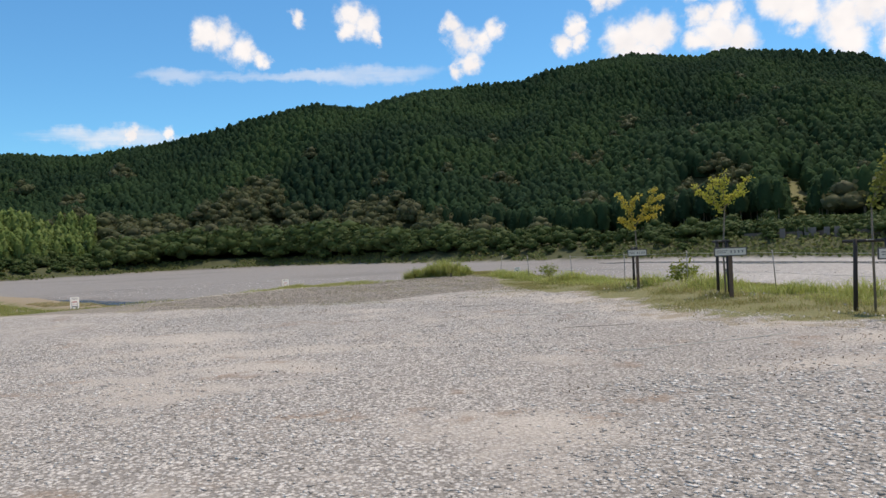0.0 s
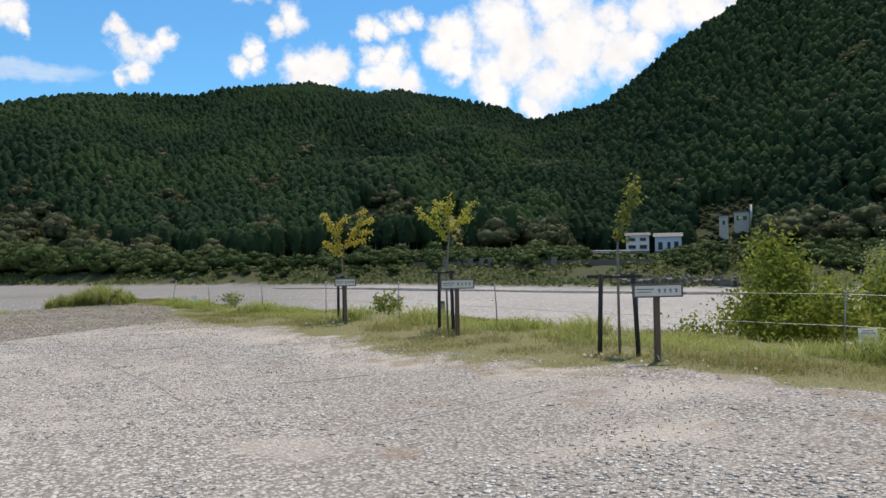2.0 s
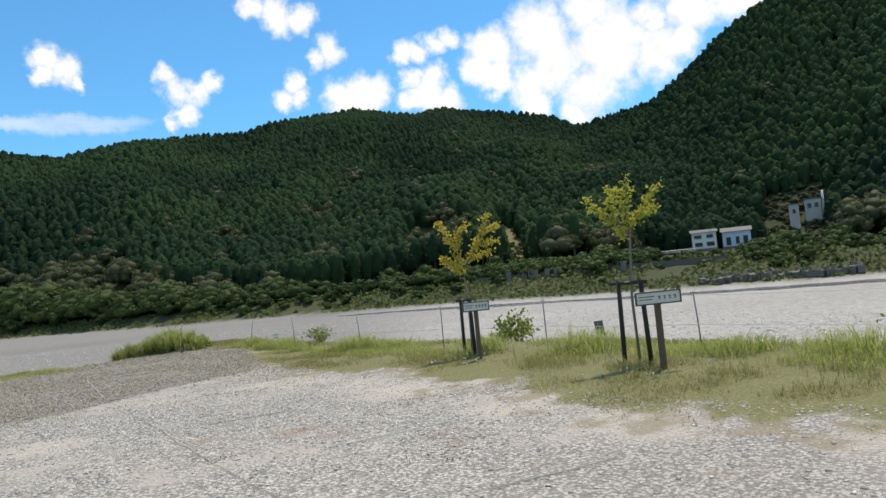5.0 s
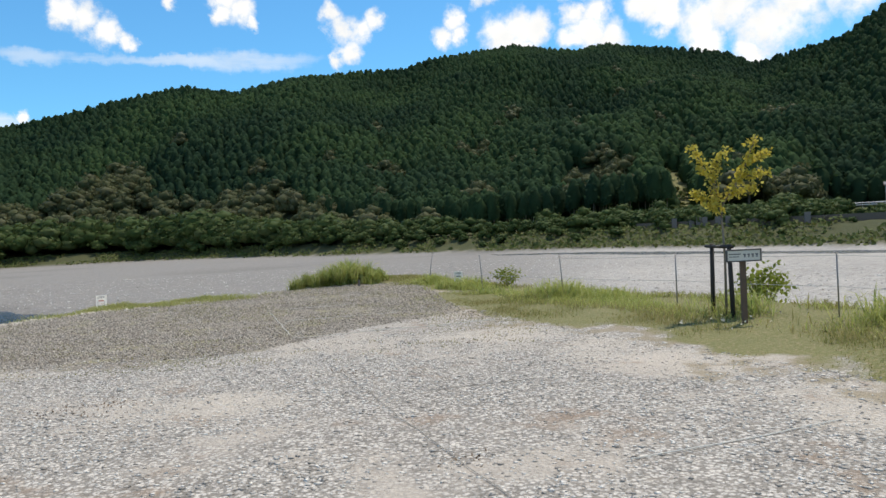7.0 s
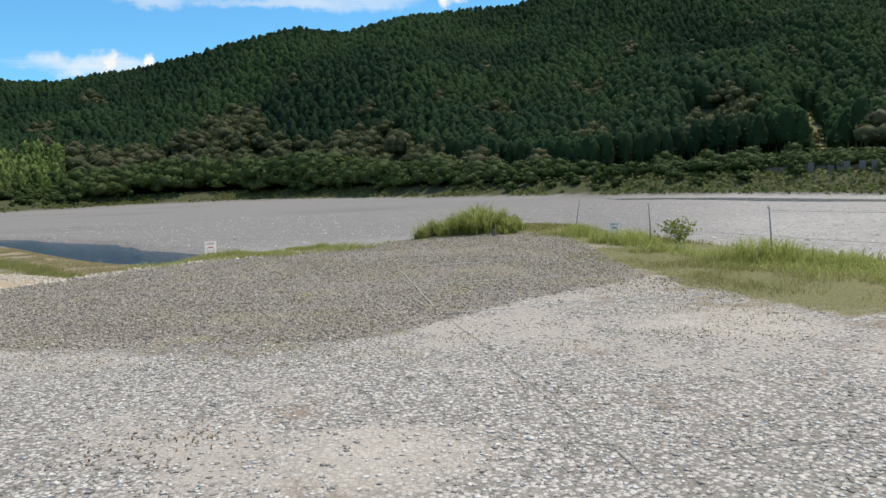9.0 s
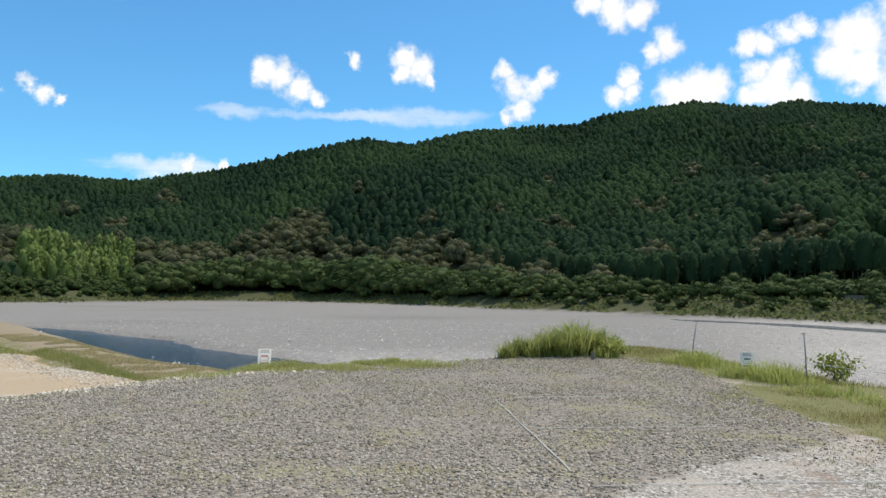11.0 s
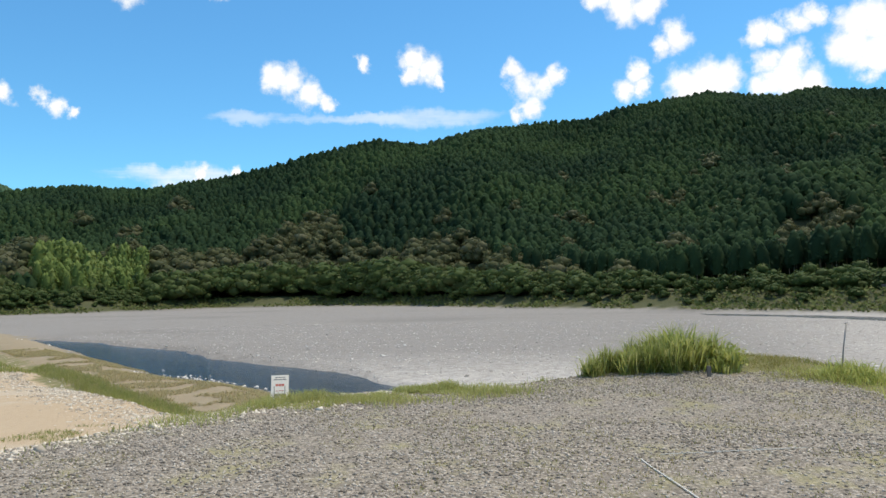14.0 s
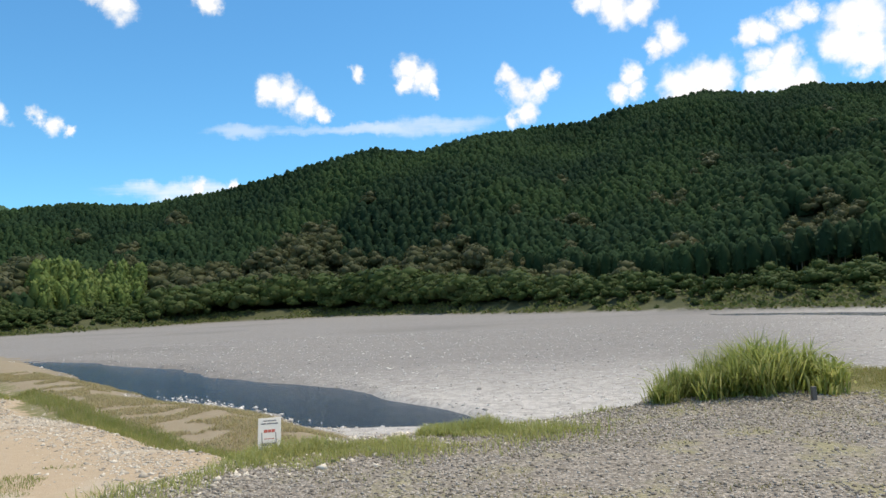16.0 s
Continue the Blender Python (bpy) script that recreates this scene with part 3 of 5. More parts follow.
def build_ground():
    xs = steps([-2600, (-900, 280), (-400, 50), (-160, 12), (-60, 3.0), (-24, 0.9), (-13, 0.4), (9, 0.22), (16, 0.4), (60, 1.6), (160, 4), (400, 10), (900, 50), (2600, 280)])
    ys = steps([-2600, (-500, 300), (-60, 40), (-8, 4), (2, 0.6), (34, 0.24), (60, 0.5), (120, 1.2), (260, 3.5), (640, 9), (1000, 40), (2600, 280)])
    gx, gy = np.meshgrid(xs, ys)
    x, y = gx.ravel(), gy.ravel()
    z, p = terrain(x, y, True)
    n = len(xs)
    i = (np.arange(len(ys) - 1)[:, None] * n + np.arange(n - 1)).ravel()
    me = raw_mesh("ground", np.c_[x, y, z], np.c_[i, i + 1, i + n + 1, i + n], M_GROUND)
    me.polygons.foreach_set("use_smooth", np.ones(len(i), bool))
    grass_edge = grass_gap(x, y)
    on_lot = smooth(p["lot"], 2.0, 0.5)
    grass = np.clip(smooth(grass_edge, 0.3, -1.0), 0, 1) * smooth(p["lot"], 4.5, 2.0)
    rim = smooth(np.abs(p["lot"] + 0.3), 1.3, 0.3) * smooth(x, 3, -1) * smooth(y, 14, 19)
    ditch = 1.2 * smooth(np.abs(p["s"] - 18.9), 1.0, 0.3) * smooth(p["u"], 28, 34) + 1.5 * smooth(p["u"], 60, 66) * smooth(p["s"], 19.0, 16.5)
    bank = 0.8 * smooth(p["past"], 1.0, 3.5)
    grass = np.maximum.reduce([grass, (0.4 + 0.5 * smooth(x, -7, -10)) * rim * (0.2 + 0.9 * value_noise(x, y, 1.3)), 0.7 * np.clip(ditch, 0, 1.4) * (p["lot"] > 0.5), bank])
    dry = 0.62 * smooth(np.abs(grass_edge + 0.1), 1.3, 0.2) * on_lot
    dry = np.maximum(dry, 1.7 * smooth(p["s"], 18.2, 19.2) * smooth(p["s"], 26.6, 25.6) * p["on_terrace"])
    me.attributes.new("bare", "FLOAT", "POINT").data.foreach_set("value", bare_earth(x, y).astype(np.float32))
    dark = smooth(signed(x, y, DARK_PATCH), 0.7, -0.7)
    coarse = smooth(signed(x, y, [(-0.6, -6), (0.2, 4), (1.6, 11.5), (4.6, 11.6), (9, 2), (9, -6)]), 1.2, -1.2)
    sand = smooth(p["lot"], 0.3, 1.2) * np.clip(p["on_terrace"] + smooth(p["lot"], 3.0, 1.5) * smooth(p["u"], 24, 26), 0, 1)
    river = smooth(z, BED + 0.55, BED + 0.30) * (p["lot"] > 1) * (1 - smooth(p["past"], 1.0, 4.0))
    # Forest floor tint thins past 700 m, putting haze into the knoll's colour.
    wood = np.maximum(smooth(p["past"], 20, 36), 0.82 * smooth(p["past"], 0.5, 3)) * (1 - 0.45 * smooth(p["d"], 700, 760))
    cleft = smooth(np.abs(p["a"] - (24.1 - 6.6 * p["q"])), 1.2, 0.7) * smooth(p["past"], 20, 26) * smooth(p["q"], 0.18, 0.14)
    grass = np.maximum(grass, cleft)
    wood = wood * (1 - 0.85 * cleft)
    # Bed colour is paler near the lot and towards higher azimuths.
    pale_bed = np.maximum(smooth(p["lot"], 48, 12), 0.62 * smooth(p["a"], 8, 22)) * (0.65 + 0.35 * value_noise(x, y, 11.0))
    for name, three in (("mask", (grass, dark, sand)), ("mask_far", (river, wood, dry))):
        data = me.attributes.new(name, "FLOAT_COLOR", "POINT").data
        data.foreach_set("color", np.c_[np.array(three).T, coarse if name == "mask" else pale_bed].astype(np.float32).ravel())
    return tagged(new("ground", me), "pale gravel lot, river bed and wooded hills, one sheet", "ground", kind="structure")


build_ground()

bm = bmesh.new()
bmesh.ops.create_grid(bm, x_segments=2, y_segments=2, size=1.0, matrix=Matrix.Translation((-20, 130, -3.62)) @ Matrix.Diagonal((190, 120, 1, 1)))
tagged(part("water", bm, M_WATER), "still dark blue water of a shallow river pool", "water", kind="structure")

# ---- woods ----


def clump_cards(count, centres, normals, size, spread=0.5):
    """Small bent leaf sprays, four corners each, that look outwards from their centres."""
    n = normals + spread * rng.normal(size=normals.shape)
    n /= np.linalg.norm(n, axis=1)[:, None]
    a = np.cross(n, rng.normal(size=n.shape))
    a /= np.linalg.norm(a, axis=1)[:, None]
    b = np.cross(n, a)
    w, h = size * rng.uniform(0.6, 1.3, (count, 1)), size * rng.uniform(0.6, 1.3, (count, 1))
    v = np.stack([centres - a * w, centres - b * h + n * w * 0.2, centres + a * w, centres + b * h + n * w * 0.2], 1).reshape(-1, 3)
    i = np.arange(count)[:, None] * 4
    return v, np.concatenate([i + [0, 1, 2], i + [0, 2, 3]])


def join(pieces):
    verts, tris, start = [], [], 0
    for v, t in pieces:
        verts.append(v)
        tris.append(t + start)
        start += len(v)
    return np.concatenate(verts), np.concatenate(tris)


def conifer_shape(sides=5, sprays=14, bottom=0.04, size=0.055, spread=0.45):
    """A cedar crown of unit height: a domed, ragged body and sprays over it."""
    f = np.array((0.0, 0.34, 0.66, 0.88))
    heights, widths = bottom + (0.97 - bottom) * f, (0.16, 0.19, 0.15, 0.08)
    a = np.linspace(0, 2 * np.pi, sides, endpoint=False)
    rings = [np.c_[w * np.cos(a + k * 0.5) * (r := rng.uniform(0.75, 1.15, sides)), w * np.sin(a + k * 0.5) * r, h + rng.uniform(-0.04, 0.04, sides)] for k, (h, w) in enumerate(zip(heights, widths))]
    v = np.concatenate(rings + [[[rng.normal() * 0.02, rng.normal() * 0.02, 0.98]]])
    i = np.arange(sides)
    j = (i + 1) % sides
    last = 3 * sides
    faces = [np.c_[i + o, j + o, j + o + sides] for o in range(0, last, sides)] + [np.c_[i + o, j + o + sides, i + o + sides] for o in range(0, last, sides)]
    pieces = [(v, np.concatenate(faces + [np.c_[i + last, j + last, np.full(sides, last + sides)]]))]
    z = rng.uniform(0.05, 0.93, sprays)
    a = rng.uniform(0, 2 * np.pi, sprays)
    r = np.interp(z, f, widths) * rng.uniform(0.85, 1.35, sprays)
    out = np.c_[np.cos(a), np.sin(a), np.full(sprays, 0.6)]
    pieces.append(clump_cards(sprays, np.c_[r * np.cos(a), r * np.sin(a), bottom + (0.97 - bottom) * z], out, size, spread))
    return join(pieces)


def lumpy_ball(radius, squash=1.0, detail=2, rough=0.25):
    bm = bmesh.new()
    bmesh.ops.create_icosphere(bm, subdivisions=detail, radius=1.0)
    v = np.array([p.co for p in bm.verts])
    t = np.array([[p.index for p in f.verts] for f in bm.faces])
    bm.free()
    shift = rng.uniform(0, 50, 3)
    k = np.array([noise.noise(Vector(p * 1.7 + shift)) for p in v])
    v = v * (1 + rough * k)[:, None] * radius
    v[:, 2] *= squash
    return v, t


def broad_shape(lobes=6, sprays=110, wide=0.42, size=0.055):
    """A round-headed tree of unit height: a heap of lobes under many sprays."""
    pieces, heads = [], []
    for k in range(lobes):
        a = 2 * math.pi * k / lobes + rng.uniform(-0.4, 0.4)
        far = wide * (0.55 if k else 0.0) * rng.uniform(0.7, 1.1)
        c = np.array([far * math.cos(a), far * math.sin(a), 0.72 if not k else rng.uniform(0.34, 0.62)])
        r = wide * rng.uniform(0.42, 0.60)
        v, t = lumpy_ball(r * 0.9, 0.85, 1)
        pieces.append((v + c, t))
        heads.append((c, r))
    each = sprays // lobes
    for c, r in heads:
        n = rng.normal(size=(each, 3))
        n[:, 2] = np.abs(n[:, 2]) - 0.35
        n /= np.linalg.norm(n, axis=1)[:, None]
        pieces.append(clump_cards(each, c + n * r * rng.uniform(0.85, 1.12, (each, 1)) * (1, 1, 0.85), n, size, 0.5))
    return join(pieces)


def plant(shapes, places, heights, widths):
    """Sets one of the shapes at every place, turned at random, and joins all."""
    out = []
    pick = rng.integers(0, len(shapes), len(places))
    for k, (v, t) in enumerate(shapes):
        here = np.where(pick == k)[0]
        if not len(here):
            continue
        a = rng.uniform(0, 2 * np.pi, len(here))
        c, s = np.cos(a)[:, None], np.sin(a)[:, None]
        w, h = (heights * widths)[here][:, None], heights[here][:, None]
        lean = rng.normal(0, 0.03, (len(here), 2))
        x = (v[:, 0] * c - v[:, 1] * s) * w + places[here, 0:1] + lean[:, 0:1] * v[:, 2] * h
        y = (v[:, 0] * s + v[:, 1] * c) * w + places[here, 1:2] + lean[:, 1:2] * v[:, 2] * h
        z = v[:, 2] * h + places[here, 2:3]
        out.append((np.stack([x, y, z], 2).reshape(-1, 3), (np.arange(len(here))[:, None, None] * len(v) + t).reshape(-1, 3)))
    return join(out)


def stuff(name, mesh, mat, label, category, round_off=False):
    me = raw_mesh(name, *mesh, mat)
    if round_off:
        me.polygons.foreach_set("use_smooth", np.ones(len(me.polygons), bool))
    return tagged(new(name, me), label, category, kind="stuff")


def scatter(cell, x0, x1, y0, y1):
    gx, gy = np.meshgrid(np.arange(x0, x1, cell), np.arange(y0, y1, cell))
    x = gx.ravel() + rng.uniform(-0.48, 0.48, gx.size) * cell
    y = gy.ravel() + rng.uniform(-0.48, 0.48, gx.size) * cell
    return x, y


def build_woods():
    x, y = scatter(3.2, -420, 470, 60, 560)
    z, p = terrain(x, y, True)
    a, d, past, q, after = p["a"], p["d"], p["past"], p["q"], p["after"]
    seen = (a > -50) & (a < 66) & (past > 24) & (after < 0.09)
    lower = np.interp(a, [-60, -12, -6, 4, 12, 30, 66], [0.30, 0.27, 0.16, 0.06, 0.0, 0.0, 0.10])
    mixed = value_noise(x, y, 34.0)
    broad = seen & (q < lower + 0.35 * (mixed - 0.5)) & (past > 26)
    broad |= seen & (mixed > 0.80) & (q < 0.38) & (q > 0.05) & (a < 20)
    broad |= seen & (value_noise(x + 400, y, 12.0) > 0.87) & (q < 0.7) & (q > 0.05) & (a < 66)
    cleft = seen & (np.abs(a - (24.1 - 6.6 * q)) < 0.95) & (q < 0.17)
    open_land = (a > 32) & (a < 47) & (past < 121) | (a > 41.5) & (a < 46) & (past < 150) | cleft
    cedar = seen & ~broad & ~open_land & ((q > 0) | (past > 34))
    grove = seen & (a > -36) & (a < -28.5) & (past > 22) & (past < 62) & (q < 0.2)
    edge = cedar & (past < 46) & (a > -9) & (a < 33)
    inner = cedar & ~edge
    pts = np.c_[x, y, z - 0.4][inner]
    h = rng.uniform(5.6, 7.8, len(pts)) * (0.85 + 0.4 * value_noise(pts[:, 0], pts[:, 1], 40.0)) * np.interp(q[inner], [0, 0.8, 1], [1.15, 1.0, 0.8])
    stuff("cedar_forest", plant([conifer_shape() for _ in range(8)], pts, h, rng.uniform(1.4, 2.0, len(pts))), M_CONIFER, "dark green cedar plantation covering the hillside", "forest", True)
    # the tall edge of the plantation, with its bare trunks
    pts = np.c_[x, y, z - 0.3][edge]
    h = rng.uniform(8.0, 11.0, len(pts))
    stuff("cedar_edge", plant([conifer_shape(7, 46, 0.3, 0.038) for _ in range(6)], pts, h, rng.uniform(0.8, 1.1, len(pts))), M_CONIFER, "tall dark cedars at the edge of the plantation", "forest", True)
    post = (np.array([(math.cos(k), math.sin(k), e) for e in (0, 1) for k in (0.3, 2.4, 4.5)]) * (0.013, 0.013, 0.6), np.array([(0, 1, 4), (0, 4, 3), (1, 2, 5), (1, 5, 4), (2, 0, 3), (2, 3, 5)]))
    stuff("cedar_trunks", plant([post], pts, h, np.ones(len(pts))), M_BARK, "bare grey-brown cedar trunks at the forest's edge", "trunks")
    keep = broad & ~open_land & ~grove & (rng.random(len(x)) < 0.31)
    pts = np.c_[x, y, z - 0.8][keep]
    h = rng.uniform(6.5, 10.5, len(pts)) * np.interp(a[keep], [-45, -12, 5], [1.3, 1.25, 1.0])
    stuff("broadleaf_forest", plant([broad_shape(7, 150, 0.42, 0.045) for _ in range(6)], pts, h, rng.uniform(0.85, 1.25, len(pts))), M_BROAD, "brownish olive broadleaf trees along the foot of the hill", "forest", True)
    pick = cleft & (rng.random(len(x)) < 0.5)
    pts = np.c_[x, y, z - 0.3][pick]
    stuff("clearing_scrub", plant([broad_shape(4, 70, 0.55, 0.08) for _ in range(3)], pts, rng.uniform(0.9, 2.0, len(pts)), rng.uniform(1.2, 1.8, len(pts))), M_BANKWEED, "light green scrub in a clearing of the plantation", "bushes")
    gx, gy = scatter(2.6, -190, -60, 100, 330)
    gz, gp = terrain(gx, gy, True)
    pick = (gp["a"] > -35.5) & (gp["a"] < -29) & (gp["past"] > 20) & (gp["past"] < 58)
    pts = np.c_[gx, gy, gz - 0.4][pick]
    stuff("bamboo_grove", plant([conifer_shape(6, 110, 0.05, 0.035, 0.5) for _ in range(5)], pts, rng.uniform(8, 12, len(pts)) * (0.7 + 0.6 * value_noise(pts[:, 0], pts[:, 1], 14.0)), rng.uniform(0.8, 1.2, len(pts))), M_GROVE, "yellow-green bamboo grove on the far river bank", "grove")


def build_bank_bushes():
    x, y = scatter(3.0, -240, 200, 20, 290)
    z, p = terrain(x, y, True)
    past, a = p["past"], p["a"]
    patch = value_noise(x, y, 16.0)
    limit = np.interp(a, [-60, -8, 5, 14, 60], [26, 24, 22, 24, 30])
    keep = (a > -52) & (a < 62) & (past > np.interp(a, [-60, -4, 6, 60], [8.0, 8.0, 4.0, 3.0])) & (past < limit) & (patch + rng.uniform(-0.2, 0.2, len(x)) > np.interp(past, [5, 9, 14, 30], [0.46, 0.32, 0.24, 0.22]))
    h = np.interp(past, [5, 10, 20], [1.8, 3.6, 6.4]) * rng.uniform(0.75, 1.3, len(x)) * np.interp(a, [-60, -39, -36, -30, -27, -12, 0, 20, 60], [1.6, 1.6, 0.75, 0.75, 1.75, 1.6, 0.9, 0.6, 0.5]) * (1 - 0.55 * smooth(a, 31, 34) * smooth(a, 42, 40))
    pts = np.c_[x, y, z - 0.5][keep]
    stuff("river_bushes", plant([broad_shape(6, 150, 0.5, 0.055) for _ in range(5)], pts, h[keep], rng.uniform(1.0, 1.5, len(pts))), M_BUSH, "dense green bushes along the far river bank", "bushes", True)
    x, y = scatter(1.1, -180, 120, 60, 270)
    z, p = terrain(x, y, True)
    keep = (p["a"] > -45) & (p["a"] < 50) & (p["past"] > 1.5) & (p["past"] < np.interp(p["a"], [-45, 8, 16, 50], [12, 12, 27, 27])) & (value_noise(x, y, 9.0) > 0.28)
    pts = np.c_[x, y, z - 0.1][keep]
    pts = pts[rng.permutation(len(pts))[:15000]]
    n = len(pts)
    v, t = clump_cards(n * 4, np.repeat(pts, 4, 0) + rng.normal(0, 0.5, (n * 4, 3)) * (1, 1, 0.5) + (0, 0, 0.35), np.tile((0.0, -0.6, 0.7), (n * 4, 1)), 0.34, 0.5)
    stuff("bank_weeds", (v, t), M_BANKWEED, "low weeds on the far river bank", "weeds")


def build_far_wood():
    """Trees on the knoll behind the saddle, with haze in their colour."""
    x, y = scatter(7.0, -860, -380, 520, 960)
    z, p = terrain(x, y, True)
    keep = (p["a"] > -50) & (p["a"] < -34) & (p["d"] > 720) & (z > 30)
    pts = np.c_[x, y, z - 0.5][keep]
    stuff("far_wood", plant([conifer_shape(5, 5) for _ in range(3)], pts, rng.uniform(6, 8, len(pts)), rng.uniform(2.2, 3.0, len(pts))), M_FAR_HAZE, "trees on a far knoll, light green with haze in the colour", "forest", True)


def build_terrace_scrub():
    """Low scrub on the open ground below the houses."""
    x, y = scatter(3.0, 40, 230, 70, 260)
    z, p = terrain(x, y, True)
    keep = (p["a"] > 30) & (p["a"] < 49) & (p["past"] > 26) & (p["past"] < np.where((p["a"] > 41) & (p["a"] < 46.5), 152, 122)) & ((value_noise(x, y, 13.0) > 0.3) | (p["past"] > 110))
    keep &= ~((p["a"] > 32) & (p["a"] < 41) & (p["past"] > 26))
    pts = np.c_[x, y, z - 0.25][keep]
    stuff("terrace_scrub", plant([broad_shape(4, 56, 0.55, 0.09) for _ in range(4)], pts, rng.uniform(0.8, 1.6, len(pts)) + 0.7 * (p["a"][keep] > 40.2), rng.uniform(1.2, 1.8, len(pts))), M_BROAD, "low olive scrub on the terrace below the houses", "bushes", True)


def build_hedge():
    """The trimmed line of bushes along the road above the river wall."""
    az = rng.uniform(13.5, 34, 260)
    d = np.interp(az, S_AZ, S_D) + rng.uniform(17, 22, len(az))
    x, y = CENTRE[0] + d * np.sin(np.radians(az)), CENTRE[1] + d * np.cos(np.radians(az))
    pts = np.c_[x, y, terrain(x, y) - 0.3]
    stuff("road_hedge", plant([broad_shape(5, 100, 0.5, 0.08) for _ in range(4)], pts, rng.uniform(2.2, 3.6, len(pts)), rng.uniform(1.1, 1.6, len(pts))), M_BUSH, "dark green hedge along the road above the river wall", "hedge")


build_woods()
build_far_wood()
build_bank_bushes()
build_terrace_scrub()
build_hedge()

# ---- trees and shrubs near by ----


def leaf_cloud(centres, size, droop=0.3):
    """Pointed leaves, each folded along its rib, about the given places."""
    k = len(centres)
    way = rng.normal(size=(k, 3))
    way[:, 2] -= droop
    way /= np.linalg.norm(way, axis=1)[:, None]
    side = np.cross(way, rng.normal(size=(k, 3)))
    side /= np.linalg.norm(side, axis=1)[:, None]
    up = np.cross(side, way)
    s = size * rng.uniform(0.65, 1.25, (k, 1))
    mid = centres + way * s * 0.45
    v = np.stack([centres, mid + side * s * 0.3 + up * s * 0.1, centres + way * s, mid - side * s * 0.3 + up * s * 0.1], 1).reshape(-1, 3)
    i = np.arange(k)[:, None] * 4
    return v, np.concatenate([i + [0, 1, 2], i + [0, 2, 3]])


def grown_tree(name, at, trunk, limbs, leaves, size, mat, label, thick=0.022, category="tree", along=(0.35, 1.0), spread=0.08, squeeze=1.0, clear=0.0):
    tree = holder(name, Matrix.Translation(at), label, category)
    part("trunk", tube(trunk, np.linspace(thick, thick * 0.6, len(trunk)).tolist(), 8), M_BARK, tree)
    spots = []
    for path, r in limbs:
        fine = [Vector((p[0] * squeeze, p[1] * squeeze, p[2])) for p in path]
        part("limb", tube(fine, np.linspace(r, r * 0.3, len(fine)).tolist(), 6), M_BARK, tree)
        total = len(fine) - 1
        count = int(leaves * (fine[-1] - fine[0]).length)
        for f in rng.uniform(along[0], along[1], count) * total:
            i = min(int(f), total - 1)
            spots.append(fine[i].lerp(fine[i + 1], f - i))
    spots = np.array([tuple(s) for s in spots]) + rng.normal(0, spread, (len(spots), 3)) * (1, 1, 0.8)
    spots = spots[spots[:, 2] > clear * (0.7 + 0.6 * rng.random(len(spots)))]
    crown = new("crown", raw_mesh("crown", *leaf_cloud(spots, size), mat))
    crown.parent = tree
    return tree


def ground_place(x, y, sunk=0.0):
    return (x, y, height_at(x, y) - sunk)


grown_tree("young_tree", ground_place(4.08, 19.1, 0.04), [(0, 0, -0.05), (0.01, 0, 0.9), (-0.01, 0.02, 1.62)],
           [([(-0.01, 0.02, 1.5), (-0.12, 0, 1.9), (-0.3, 0.05, 2.2), (-0.5, 0.0, 2.48)], 0.012),
            ([(-0.12, 0, 1.9), (-0.05, 0.1, 2.2), (0.15, 0.1, 2.46)], 0.008),
            ([(-0.01, 0.02, 1.6), (0.2, 0, 1.85), (0.42, -0.05, 2.2), (0.66, 0, 2.6)], 0.012),
            ([(0.42, -0.05, 2.2), (0.7, 0.1, 2.32), (0.95, 0.1, 2.38)], 0.008),
            ([(0.1, 0, 1.75), (0.4, 0.1, 1.82), (0.72, 0.12, 1.9)], 0.008),
            ([(0.3, 0, 2.0), (0.55, -0.1, 2.05), (0.8, -0.1, 2.08)], 0.007),
            ([(0, 0, 1.5), (-0.14, -0.1, 1.6), (-0.22, -0.1, 1.75)], 0.006),
            ([(0, 0, 1.45), (-0.3, 0.05, 1.72), (-0.5, 0.05, 1.86)], 0.005)],
           230, 0.068, M_AUTUMN, "young tree with yellowing leaves tied to dark stakes", along=(0.2, 1.0), spread=0.04, squeeze=0.84)
grown_tree("young_tree", ground_place(5.04, 15.05, 0.12), [(0, 0, -0.05), (-0.02, 0.01, 1.0), (0.03, 0, 1.7), (0.06, 0.01, 1.95)],
           [([(0.04, 0, 1.85), (-0.2, 0.02, 2.02), (-0.45, 0, 2.18), (-0.72, 0.05, 2.4)], 0.012),
            ([(0.05, 0, 1.9), (0.06, 0.05, 2.25), (0.1, 0, 2.68)], 0.011),
            ([(0.05, 0, 1.9), (0.3, 0, 2.15), (0.5, 0.05, 2.32), (0.75, 0.05, 2.55)], 0.012),
            ([(0.06, 0.0, 2.2), (-0.1, 0.1, 2.4), (-0.18, 0.1, 2.55)], 0.006),
            ([(0.2, 0, 2.1), (0.35, -0.1, 2.2), (0.55, -0.15, 2.22)], 0.006),
            ([(-0.2, 0.02, 2.02), (-0.3, -0.1, 2.25), (-0.35, -0.1, 2.4)], 0.006),
            ([(0.0, 0, 1.8), (-0.08, 0.05, 1.9), (-0.12, 0.05, 1.95)], 0.006)],
           215, 0.064, M_YOUNG, "young tree with a forked yellow-green crown tied to dark stakes", along=(0.1, 1.0), spread=0.04, squeeze=0.80)
